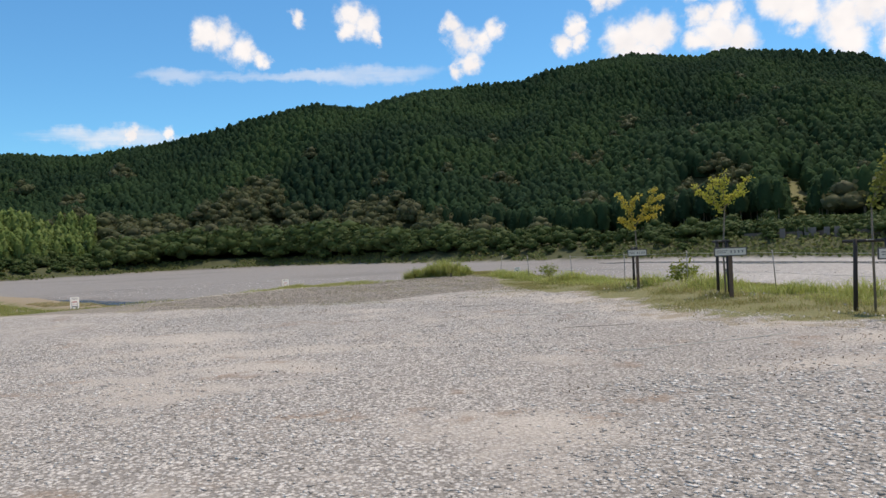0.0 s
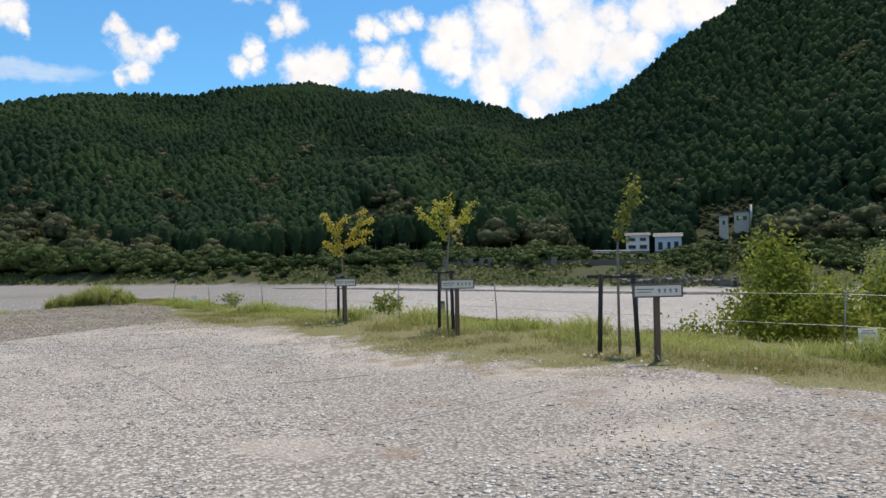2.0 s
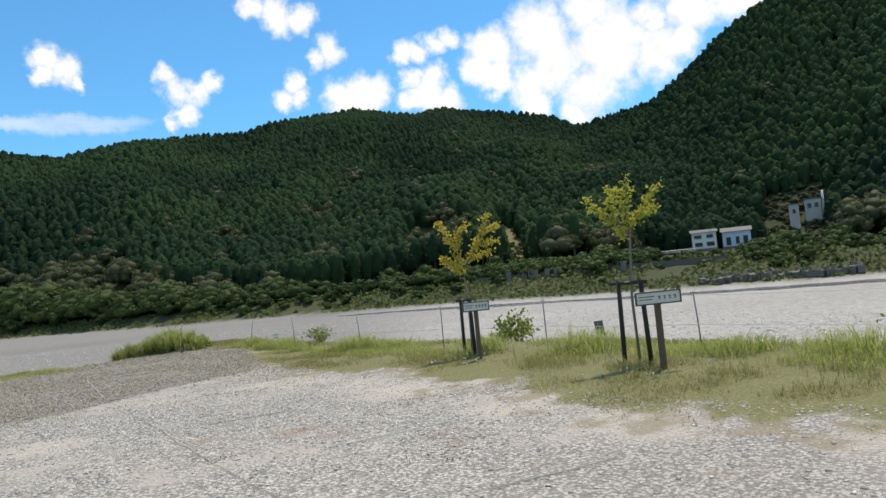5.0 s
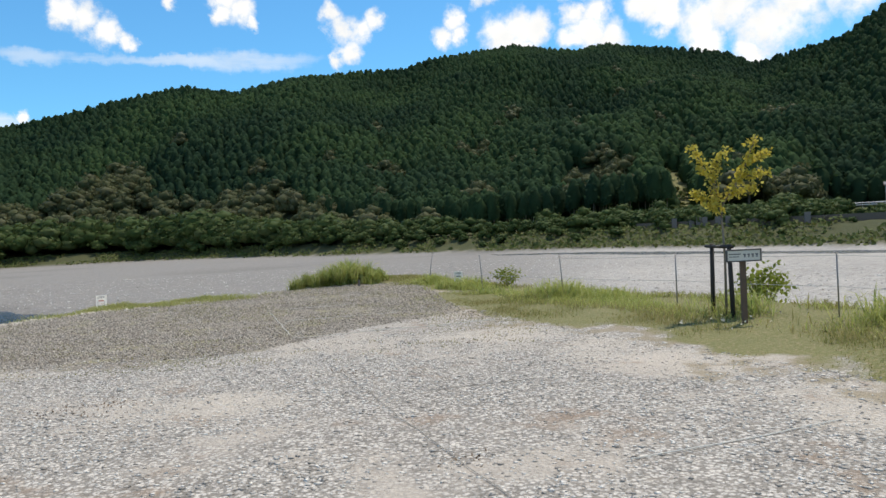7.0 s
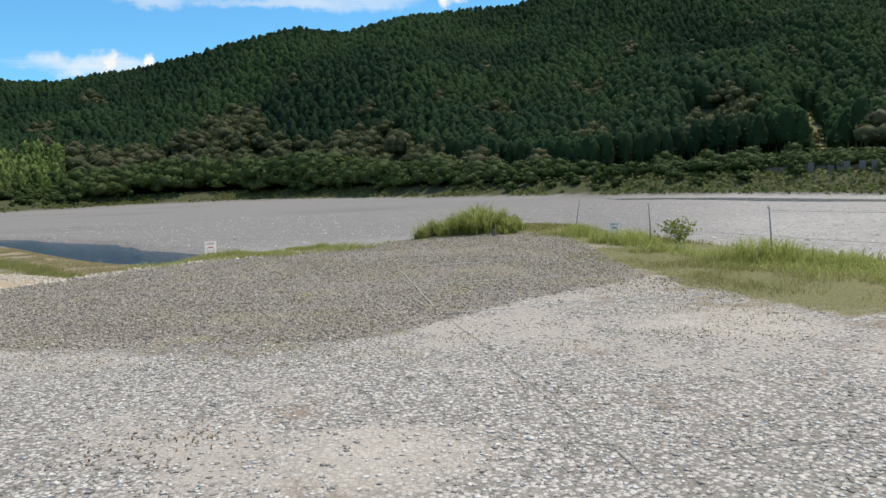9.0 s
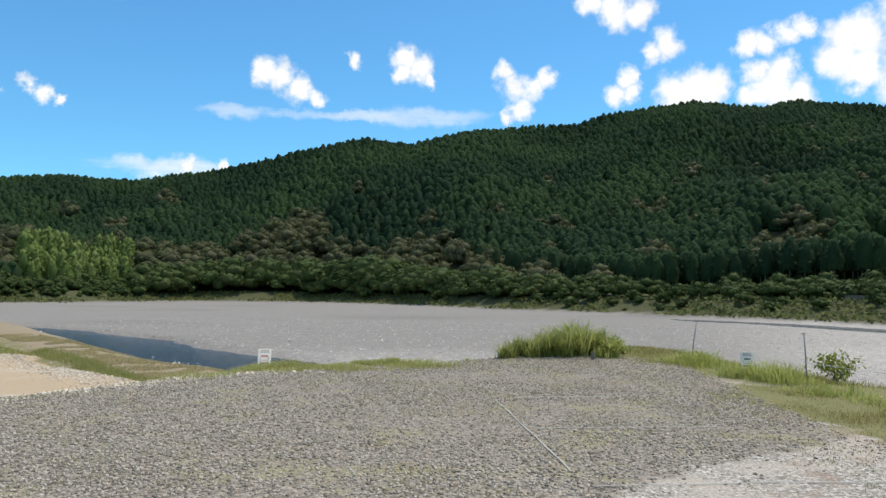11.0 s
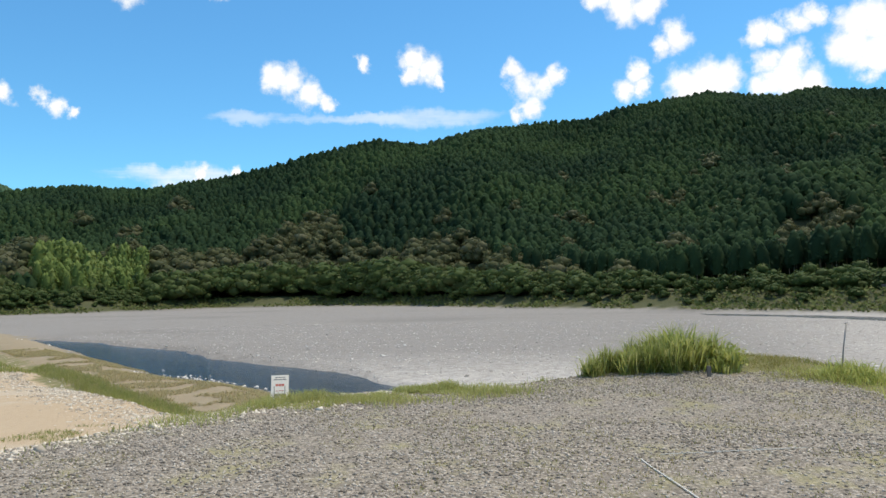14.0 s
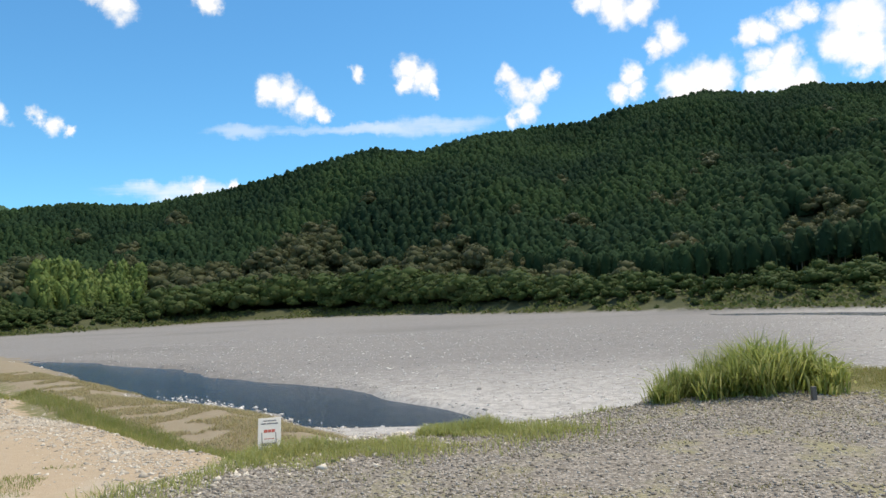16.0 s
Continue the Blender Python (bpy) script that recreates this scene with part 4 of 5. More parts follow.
grown_tree("young_tree", ground_place(5.97, 11.02, 0.1), [(0, 0, -0.05), (0.0, 0.01, 1.1), (0.0, 0, 1.75)],
           [([(0, 0, 1.7), (0.08, 0, 1.95), (0.2, 0.02, 2.2), (0.3, 0, 2.6)], 0.010),
            ([(0.08, 0, 1.95), (0.22, 0.05, 2.15), (0.42, 0.05, 2.3)], 0.006),
            ([(0.0, 0, 1.65), (0.02, -0.05, 1.8), (0.1, -0.05, 2.0)], 0.006),
            ([(0.2, 0, 2.2), (0.3, 0.05, 2.35), (0.42, 0.05, 2.45)], 0.006)],
           150, 0.075, M_SLENDER, "slender young tree leaning, with few green leaves", along=(0.1, 1.0), spread=0.042)


def stake_frame(ax, ay, bx, by, tall):
    """Two dark poles and the bar across them that hold a young tree."""
    a, b = Vector(ground_place(ax, ay)), Vector(ground_place(bx, by))
    base = (a + b) / 2
    frame_ob = holder("tree_stake", Matrix.Translation(base), "dark stained wooden stakes with a crossbar holding a young tree", "tree stake", "stakes beside the young trees")
    a, b = a - base, b - base
    across = (b - a).normalized()
    for foot, lean in ((a, -0.02), (b, 0.03)):
        top = Vector((foot.x - across.x * lean * 2, foot.y - across.y * lean * 2, tall))
        part("pole", tube([foot - Vector((0, 0, 0.1)), (foot + top) / 2, top], [0.033, 0.032, 0.030], 10), M_STAKE, frame_ob)
    bar = part("crossbar", tube([a - across * 0.14 + Vector((0, 0.03, tall - 0.04 - a.z)), b + across * 0.08 + Vector((0, 0.03, tall - 0.03 - b.z))], 0.026, 10), M_STAKE, frame_ob)
    mid = (a + b) / 2
    part("tie", tube([(mid.x + 0.05 * math.cos(k), mid.y + 0.06 * math.sin(k) + 0.02, tall - 0.03 + 0.012 * k / 6) for k in [i * 0.7 for i in range(12)]], 0.008, 5), M_ROPE_OLD, bar)


stake_frame(4.05, 19.45, 4.02, 18.78, 1.03)
stake_frame(4.97, 15.33, 5.02, 14.75, 1.13)
stake_frame(5.76, 11.2, 6.08, 10.74, 1.12)


def name_post(x, y, turn, tall, wide):
    """A brown post with a framed name board whose lettering cannot be made out."""
    post = holder("name_post", pose(x, y, height_at(x, y), 0, 0, turn), "weathered brown wooden post with a framed white name board", "sign post", "name posts by the young trees")
    part("post", box((0.07, 0.06, tall + 0.1), (0, 0.03, tall / 2 - 0.05), bevel=0.006), M_POST, post)
    high = 0.15
    z = tall - 0.02
    rim = part("frame", merge(box((wide, 0.03, 0.018), (0, -0.02, z + high / 2), bevel=0.004), box((wide, 0.03, 0.018), (0, -0.02, z - high / 2), bevel=0.004),
                              box((0.02, 0.03, high + 0.014), (-wide / 2 + 0.006, -0.021, z), bevel=0.004), box((0.02, 0.03, high + 0.014), (wide / 2 - 0.006, -0.021, z), bevel=0.004)), M_FRAME, post)
    board = part("board", box((wide - 0.01, 0.016, high), (0, -0.018, z), bevel=0.003), M_BOARD, post, "white board with dark writing")
    for k, w in enumerate((0.035, 0.03, 0.032, 0.036)):
        at = wide * 0.02 + k * wide * 0.115
        part("writing", merge(box((w, 0.003, 0.016), (at, -0.0285, z + 0.014)), box((w * 0.5, 0.003, 0.03), (at + 0.004, -0.0282, z - 0.008)), box((w * 0.8, 0.003, 0.007), (at, -0.0288, z - 0.02))), M_INK, board)
    part("writing", merge(box((wide * 0.34, 0.003, 0.012), (-wide * 0.26, -0.0285, z + 0.02)), box((wide * 0.28, 0.003, 0.01), (-wide * 0.28, -0.0285, z - 0.015))), M_FRAME, board)


name_post(3.92, 18.26, -8, 0.93, 0.46)
name_post(4.92, 14.31, -10, 0.92, 0.60)
name_post(5.93, 10.13, -14, 0.93, 0.66)


def notice(x, y, turn, lift, wide, high, accent, label, tilt=33, back=False, skin=M_SHEET):
    """A small white notice on two wire legs; its lettering becomes bars."""
    sign = holder("notice_sign", pose(x, y, height_at(x, y), 0, 0, turn), label, "notice sign", "white notices along the lot's edge")
    lean = Matrix.Translation((0, 0, lift)) @ Matrix.Rotation(radians(-tilt), 4, "X")
    sheet = part("sheet", box((wide, 0.012, high), (0, 0, high / 2), bevel=0.003), skin, sign)
    sheet.matrix_local = lean
    face = 1 if back else -1
    rows = [(0.90, 0.6, 0.03, M_INK), (0.81, 0.75, 0.035, M_INK), (0.58, 0.5, 0.09, accent), (0.34, 0.45, 0.02, accent), (0.17, 0.6, 0.09, M_INK)]
    for up, w, h, mat in rows:
        bars = [box((wide * w / 3.4, 0.002, high * h), (wide * w * (k - 1) / 3, face * 0.0072, high * up)) for k in range(3)]
        part("writing", merge(*bars), mat, sheet)
    for side in (-0.3, 0.3):
        part("leg", tube([(side * wide, 0.012, -0.08), (side * wide, 0.010, lift + high * 0.5)], 0.006, 6), M_STEEL, sign)


notice(-7.74, 28.2, 17, 0.04, 0.25, 0.38, M_RED, "white plastic notice with red and black print on the grassy rim")
notice(-12.2, 21.0, 27, 0.03, 0.25, 0.40, M_RED, "white notice on wire legs at the lot's edge")
notice(1.37, 28.7, -5, 0.08, 0.23, 0.32, M_INK, "white notice with dark print in the grass by the fence", 18)
notice(6.02, 17.8, 12, 0.14, 0.19, 0.27, M_INK, "grey weathered notice on a stake beside the wire fence", 8, skin=M_RIB)
notice(8.28, 9.0, -38, 0.07, 0.22, 0.32, M_ORANGE, "white notice with orange print hung on the wire fence", 16)


def peg(x, y, tall, label):
    """A short grey peg with a chamfered head, driven into the ground."""
    ob = part("ground_peg", box((0.06, 0.05, tall + 0.12), (0, 0, (tall - 0.12) / 2), bevel=0.01), M_RIB)
    ob.matrix_world = pose(x, y, height_at(x, y), 0, 0, 12)
    tagged(ob, label, "peg")


peg(-1.32, 30.36, 0.17, "short weathered grey peg beside the reeds")


def build_fence():
    fence = holder("wire_fence", Matrix(), "low wire fence with thin steel rods along the grass", "fence")
    tops = []
    for k, (x, y) in enumerate(FENCE):
        z = height_at(x, y)
        bend = (0.14, 0.05) if k == 0 else (rng.normal(0, 0.025), rng.normal(0, 0.025))
        tall = 0.85
        tops.append(Vector((x + bend[0], y + bend[1], z + tall)))
        post = part("fence_post", tube([(x, y, z - 0.15), (x + bend[0] * 0.5, y + bend[1] * 0.5, z + tall * 0.55), tuple(tops[-1])], 0.011, 6), M_STEEL, fence)
        part("hook", tube([tuple(tops[-1] + Vector((0.03 * math.cos(i), 0.03 * math.sin(i), -0.015 + 0.006 * i))) for i in range(6)], 0.006, 5), M_STEEL, post)
    for drop in (0.04, 0.45):
        for a, b in zip(tops[2:] if drop < 0.1 else tops[1:], tops[3:] if drop < 0.1 else tops[2:]):
            line = []
            for f in (0, 0.25, 0.5, 0.75, 1):
                p = a.lerp(b, f)
                line.append((p.x, p.y, p.z - drop - 0.06 * f * (1 - f)))
            part("wire", tube(line, 0.0036, 5), M_WIRE, fence)


build_fence()


def shrub(name, x, y, tall, wide, leaves, size, mat, label, stems=9):
    z = height_at(x, y)
    limbs = []
    for k in range(stems):
        a = 2 * math.pi * k / stems + rng.uniform(-0.3, 0.3)
        r = wide * rng.uniform(0.45, 1.0)
        h = tall * (1.05 - 0.45 * (r / wide) ** 2) * rng.uniform(0.8, 1.05)
        limbs.append(([(0, 0, 0.02), (r * 0.4 * math.cos(a), r * 0.4 * math.sin(a), h * 0.5), (r * 0.8 * math.cos(a), r * 0.8 * math.sin(a), h * 0.85), (r * math.cos(a), r * math.sin(a), h)], 0.008 + tall * 0.006))
        if tall > 2:
            for f in range(4):
                b = a + rng.uniform(-1.1, 1.1)
                s = 0.45 + 0.5 * rng.random()
                base = Vector((r * 0.8 * s * math.cos(a), r * 0.8 * s * math.sin(a), h * (0.35 + 0.45 * s)))
                tip = base + Vector((math.cos(b), math.sin(b), rng.uniform(-0.25, 0.6))) * wide * 0.45
                limbs.append(([tuple(base), tuple(base.lerp(tip, 0.5) + Vector((0, 0, 0.08 * tall))), tuple(tip)], 0.006 + tall * 0.002))
    return grown_tree(name, (x, y, z), [(0, 0, -0.2), (0.01, 0, 0.05), (0, 0.01, 0.12)], limbs, leaves, size, mat, label, 0.02 + tall * 0.012, "shrub", (0.38, 1.0) if tall < 2 else (0.52, 1.0), 0.05 + wide * 0.075, clear=0.36 * tall if tall > 2 else 0.0)


shrub("shrub", 5.85, 21.2, 0.85, 0.55, 80, 0.10, M_WILLOW, "leafy green shrub growing behind the wire fence")
shrub("shrub", -0.9, 31.35, 0.42, 0.36, 120, 0.085, M_REED, "leafy weed beside the tall grass clump")
shrub("shrub", 2.5, 27.6, 0.5, 0.38, 110, 0.07, M_WILLOW, "small green shrub in the grass by the fence")
shrub("willow_bush", 13.2, 13.9, 4.7, 2.8, 230, 0.11, M_WILLOW, "broad yellow-green willow bush on the slope below the fence", 13)
shrub("willow_bush", 16.6, 11.8, 5.0, 3.0, 210, 0.11, M_WILLOW, "spreading yellow-green willow bush below the fence", 13)
shrub("willow_bush", 22.8, 17.2, 6.4, 2.9, 200, 0.12, M_PALEWILLOW, "tall pale-leaved willow standing on the river bank", 14)
shrub("willow_bush", -49.0, 66.0, 3.2, 2.4, 160, 0.2, M_BANKWEED, "round green bush on the grassy mound", 11)


# ---- grass ----


def blades(x, y, z, tall, lean, wide):
    """Bent blades of two pieces each, five corners."""
    k = len(x)
    a = rng.uniform(0, 2 * np.pi, k)
    face = np.c_[np.cos(a), np.sin(a), np.zeros(k)]
    b = a + np.pi / 2 + rng.normal(0, 0.4, k)
    fall = np.c_[np.cos(b), np.sin(b), np.zeros(k)] * (lean * tall)[:, None]
    base = np.c_[x, y, z - 0.02]
    w = (wide * rng.uniform(0.7, 1.3, k))[:, None]
    mid = base + fall * 0.35 + np.c_[np.zeros(k), np.zeros(k), tall * 0.6]
    tip = base + fall + np.c_[np.zeros(k), np.zeros(k), tall * (1 - 0.35 * np.clip(lean, 0, 1))]
    v = np.stack([base - face * w, base + face * w, mid + face * w * 0.8, mid - face * w * 0.8, tip], 1).reshape(-1, 3)
    i = np.arange(k)[:, None] * 5
    return v, np.concatenate([i + [0, 1, 2], i + [0, 2, 3], i + [3, 2, 4]])


def build_grass():
    x, y = rng.uniform(-2.5, 13, 430000), rng.uniform(2, 35, 430000)
    g = grass_gap(x, y)
    lot = signed(x, y, LOT)
    thick = np.clip(smooth(g, 0.2, -1.2), 0.0, 1) * smooth(lot, 2.0, 0.5)
    patch = value_noise(x, y, 0.7) * 0.6 + value_noise(x, y, 2.4) * 0.4
    keep = rng.random(len(x)) < thick * smooth(patch, 0.30, 0.64)
    x, y, g = x[keep], y[keep], g[keep]
    fence = line_gap(x, y, FENCE)
    tall = (0.05 + 0.07 * smooth(g, -0.6, -2.0) + 0.30 * smooth(fence, 0.8, 0.1) * smooth(value_noise(x, y, 1.2), 0.35, 0.8)) * rng.uniform(0.6, 1.5, len(x))
    fresh = fence + rng.uniform(-0.5, 0.5, len(x)) < 0.75
    for name, here, mat, label in (("lawn_grass", ~fresh, M_LAWN, "short green and straw-coloured grass beside the gravel"), ("fence_grass", fresh, M_REED, "taller fresh green grass along the wire fence")):
        stuff(name, blades(x[here], y[here], terrain(x[here], y[here]), tall[here], rng.uniform(0.4, 1.5, here.sum()), 0.003 + 0.008 * tall[here]), mat, label, "grass")
    # weeds and seedlings on the rim of the lot and in the ditch
    x, y = rng.uniform(-34, 2, 700000), rng.uniform(15, 62, 700000)
    lot = signed(x, y, LOT)
    s, u = 0.69 * x + 0.72 * y, -0.72 * x + 0.69 * y
    tuft = smooth(value_noise(x, y, 0.55) * 0.55 + value_noise(x, y, 1.9) * 0.45, 0.52, 0.70)
    rim = smooth(np.abs(lot + 0.1), 1.2, 0.2) * (y > 18)
    lush = smooth(line_gap(x, y, [(-7.4, 28.6), (-5.4, 29.6), (-4.4, 30.2)]), 1.3, 0.3)
    ditch = smooth(np.abs(s - 18.9), 0.9, 0.3) * smooth(u, 29, 34) * (lot > 1.0)
    keep = rng.random(len(x)) < np.clip((0.28 + 0.5 * smooth(x, -8, -10.5)) * rim * np.clip(tuft + 0.3 * smooth(x, -8, -10.5), 0, 1) + 1.0 * ditch * np.clip(tuft + 0.7, 0, 1), 0, 1)
    x, y, lush = x[keep], y[keep], lush[keep]
    tall = (0.045 + 0.16 * (lot[keep] > 1.0) + 0.08 * value_noise(x, y, 1.5)) * rng.uniform(0.6, 1.5, len(x))
    stuff("rim_weeds", blades(x, y, terrain(x, y), tall, rng.uniform(0.2, 0.9, len(x)), 0.0045 + 0.01 * tall), M_GRASS, "green weeds on the rim of the gravel lot", "weeds")
    # fresh grass by the notice on the rim
    k = 34000
    f = rng.uniform(0, 1, k)
    along, across = [0, 0.25, 0.6, 1], 0.55 + 0.35 * smooth(f, 0.3, 0.0)
    x = np.interp(f, along, [-8.3, -7.4, -5.8, -3.8]) + rng.normal(0, 1, k) * across
    y = np.interp(f, along, [27.2, 28.3, 29.2, 30.5]) + rng.normal(0, 1, k) * across
    keep = value_noise(x, y, 0.5) * 0.6 + value_noise(x, y, 1.4) * 0.4 > 0.55 + 0.12 * smooth(f, 0.35, 0.0)
    x, y = x[keep], y[keep]
    stuff("rim_grass", blades(x, y, terrain(x, y), rng.uniform(0.05, 0.17, len(x)) * (0.5 + 1.2 * value_noise(x, y, 0.6)), rng.uniform(0.3, 1.1, len(x)), np.full(len(x), 0.0042)), M_RIMGRASS, "fresh light green grass beside the notice on the rim", "grass")
    # rough grass on the mound beyond the sandy terrace, and tufts on the sand
    k = 22000
    u, s = 61 + 34 * rng.random(k), 3 + 15 * rng.random(k)
    x, y = (0.69 * s - 0.72 * u) / 0.995, (0.72 * s + 0.69 * u) / 0.995
    keep = value_noise(x, y, 2.2) > 0.3
    x, y = x[keep], y[keep]
    x2, y2 = rng.uniform(-16, -8, 26000), rng.uniform(24, 36, 26000)
    keep = (signed(x2, y2, LOT) > 0.4) & (value_noise(x2, y2, 0.8) * 0.5 + value_noise(x2, y2, 2.6) * 0.5 > 0.64)
    x, y = np.r_[x, x2[keep]], np.r_[y, y2[keep]]
    far = np.hypot(x + 4, y - 20) > 26
    stuff("terrace_grass", blades(x, y, terrain(x, y), np.where(far, rng.uniform(0.15, 0.4, len(x)), rng.uniform(0.05, 0.16, len(x))), rng.uniform(0.3, 1.2, len(x)), np.where(far, 0.02, 0.006)), M_GRASS, "rough grass on the mound and tufts on the sandy terrace", "grass")
    # dry grass between the ditch and the pool
    u, s = 33 + 48 * rng.random(90000), rng.uniform(19.2, 25.2, 90000)
    x, y = (0.69 * s - 0.72 * u) / 0.995, (0.72 * s + 0.69 * u) / 0.995
    keep = (signed(x, y, LOT) > 1.0) & (value_noise(x, y, 1.1) * 0.5 + value_noise(x, y, 3.5) * 0.5 > 0.44)
    x, y = x[keep], y[keep]
    stuff("dry_grass", blades(x, y, terrain(x, y), rng.uniform(0.06, 0.22, len(x)), rng.uniform(0.3, 1.3, len(x)), np.full(len(x), 0.011)), M_STRAW, "dry brown grass on the bank above the pool", "grass")
    # sparse weeds on the dark gravel
    x, y = rng.uniform(-11, 1.5, 150000), rng.uniform(18, 31, 150000)
    keep = (signed(x, y, LOT) < 0) & (value_noise(x, y, 0.5) * 0.5 + value_noise(x, y, 1.6) * 0.5 > 0.56) & (rng.random(len(x)) < 0.45)
    x, y = x[keep], y[keep]
    stuff("gravel_weeds", blades(x, y, terrain(x, y), rng.uniform(0.02, 0.065, len(x)), rng.uniform(0.3, 1.2, len(x)), np.full(len(x), 0.0035)), M_LAWN, "sparse weeds coming up through dark gravel", "weeds")
    # long-leaved tufts round the first fence rod and between the rods
    spots = [(FENCE[0][0] + 0.1, FENCE[0][1] - 0.1, 260, 0.4), (0.95, 28.0, 160, 0.36)] + [(px + rng.uniform(-0.6, 0.9), py - rng.uniform(0.2, 0.9), 90, 0.28) for px, py in FENCE[1:6]]
    x = np.concatenate([px + rng.normal(0, 0.2, k) for px, py, k, h in spots])
    y = np.concatenate([py + rng.normal(0, 0.14, k) for px, py, k, h in spots])
    tall = np.concatenate([rng.uniform(0.4, 1.1, k) * h for px, py, k, h in spots])
    stuff("fence_tufts", blades(x, y, terrain(x, y), tall, rng.uniform(0.2, 1.1, len(x)), np.full(len(x), 0.009)), M_REED, "long-bladed bright green tufts at the fence rods", "grass")
    # the tall clump at the corner
    tufts = 58
    spot = rng.uniform(0, 1, tufts)
    cx, cy = -3.35 + 2.7 * spot + rng.normal(0, 0.1, tufts), 30.75 + 0.9 * spot + rng.normal(0, 0.3, tufts)
    own = rng.integers(0, tufts, 6200)
    f = spot[own]
    x, y = cx[own] + rng.normal(0, 0.07, len(f)), cy[own] + rng.normal(0, 0.07, len(f))
    tall = np.interp(f, [0, 0.3, 0.55, 0.66, 0.8, 1], [0.30, 0.46, 0.66, 0.72, 0.5, 0.3]) * rng.uniform(0.35, 1.25, len(f)) * rng.uniform(0.55, 1.3, tufts)[own]
    lean = rng.uniform(0.2, 1.3, len(f)) * rng.uniform(0.6, 1.4, tufts)[own]
    old = f < 0.62
    for name, here, mat, wide, label in (("tall_grass", old, M_CLUMP, 0.008, "tall ragged clump of long-bladed green grass"), ("reeds", ~old, M_REED, 0.014, "light green broad-bladed reeds beside the grass clump")):
        stuff(name, blades(x[here], y[here], terrain(x[here], y[here]), tall[here], lean[here], np.full(here.sum(), wide)), mat, label, "grass")


build_grass()

# ---- stones ----


def pebbles(x, y, z, size, flat=0.65):
    """Angular stones of eight faces each."""
    k = len(x)
    shape = np.array([(1, 0, 0), (-1, 0, 0), (0, 1, 0), (0, -1, 0), (0, 0, 1), (0, 0, -1)], float)
    v = shape[None] + rng.normal(0, 0.28, (k, 6, 3))
    a = rng.uniform(0, 2 * np.pi, (k, 1))
    v = np.stack([v[..., 0] * np.cos(a) - v[..., 1] * np.sin(a), v[..., 0] * np.sin(a) + v[..., 1] * np.cos(a), v[..., 2] * flat], 2)
    v = v * size[:, None, None] + np.c_[x, y, z][:, None]
    t = np.array([(0, 2, 4), (2, 1, 4), (1, 3, 4), (3, 0, 4), (2, 0, 5), (1, 2, 5), (3, 1, 5), (0, 3, 5)])
    return v.reshape(-1, 3), (np.arange(k)[:, None, None] * 6 + t).reshape(-1, 3)


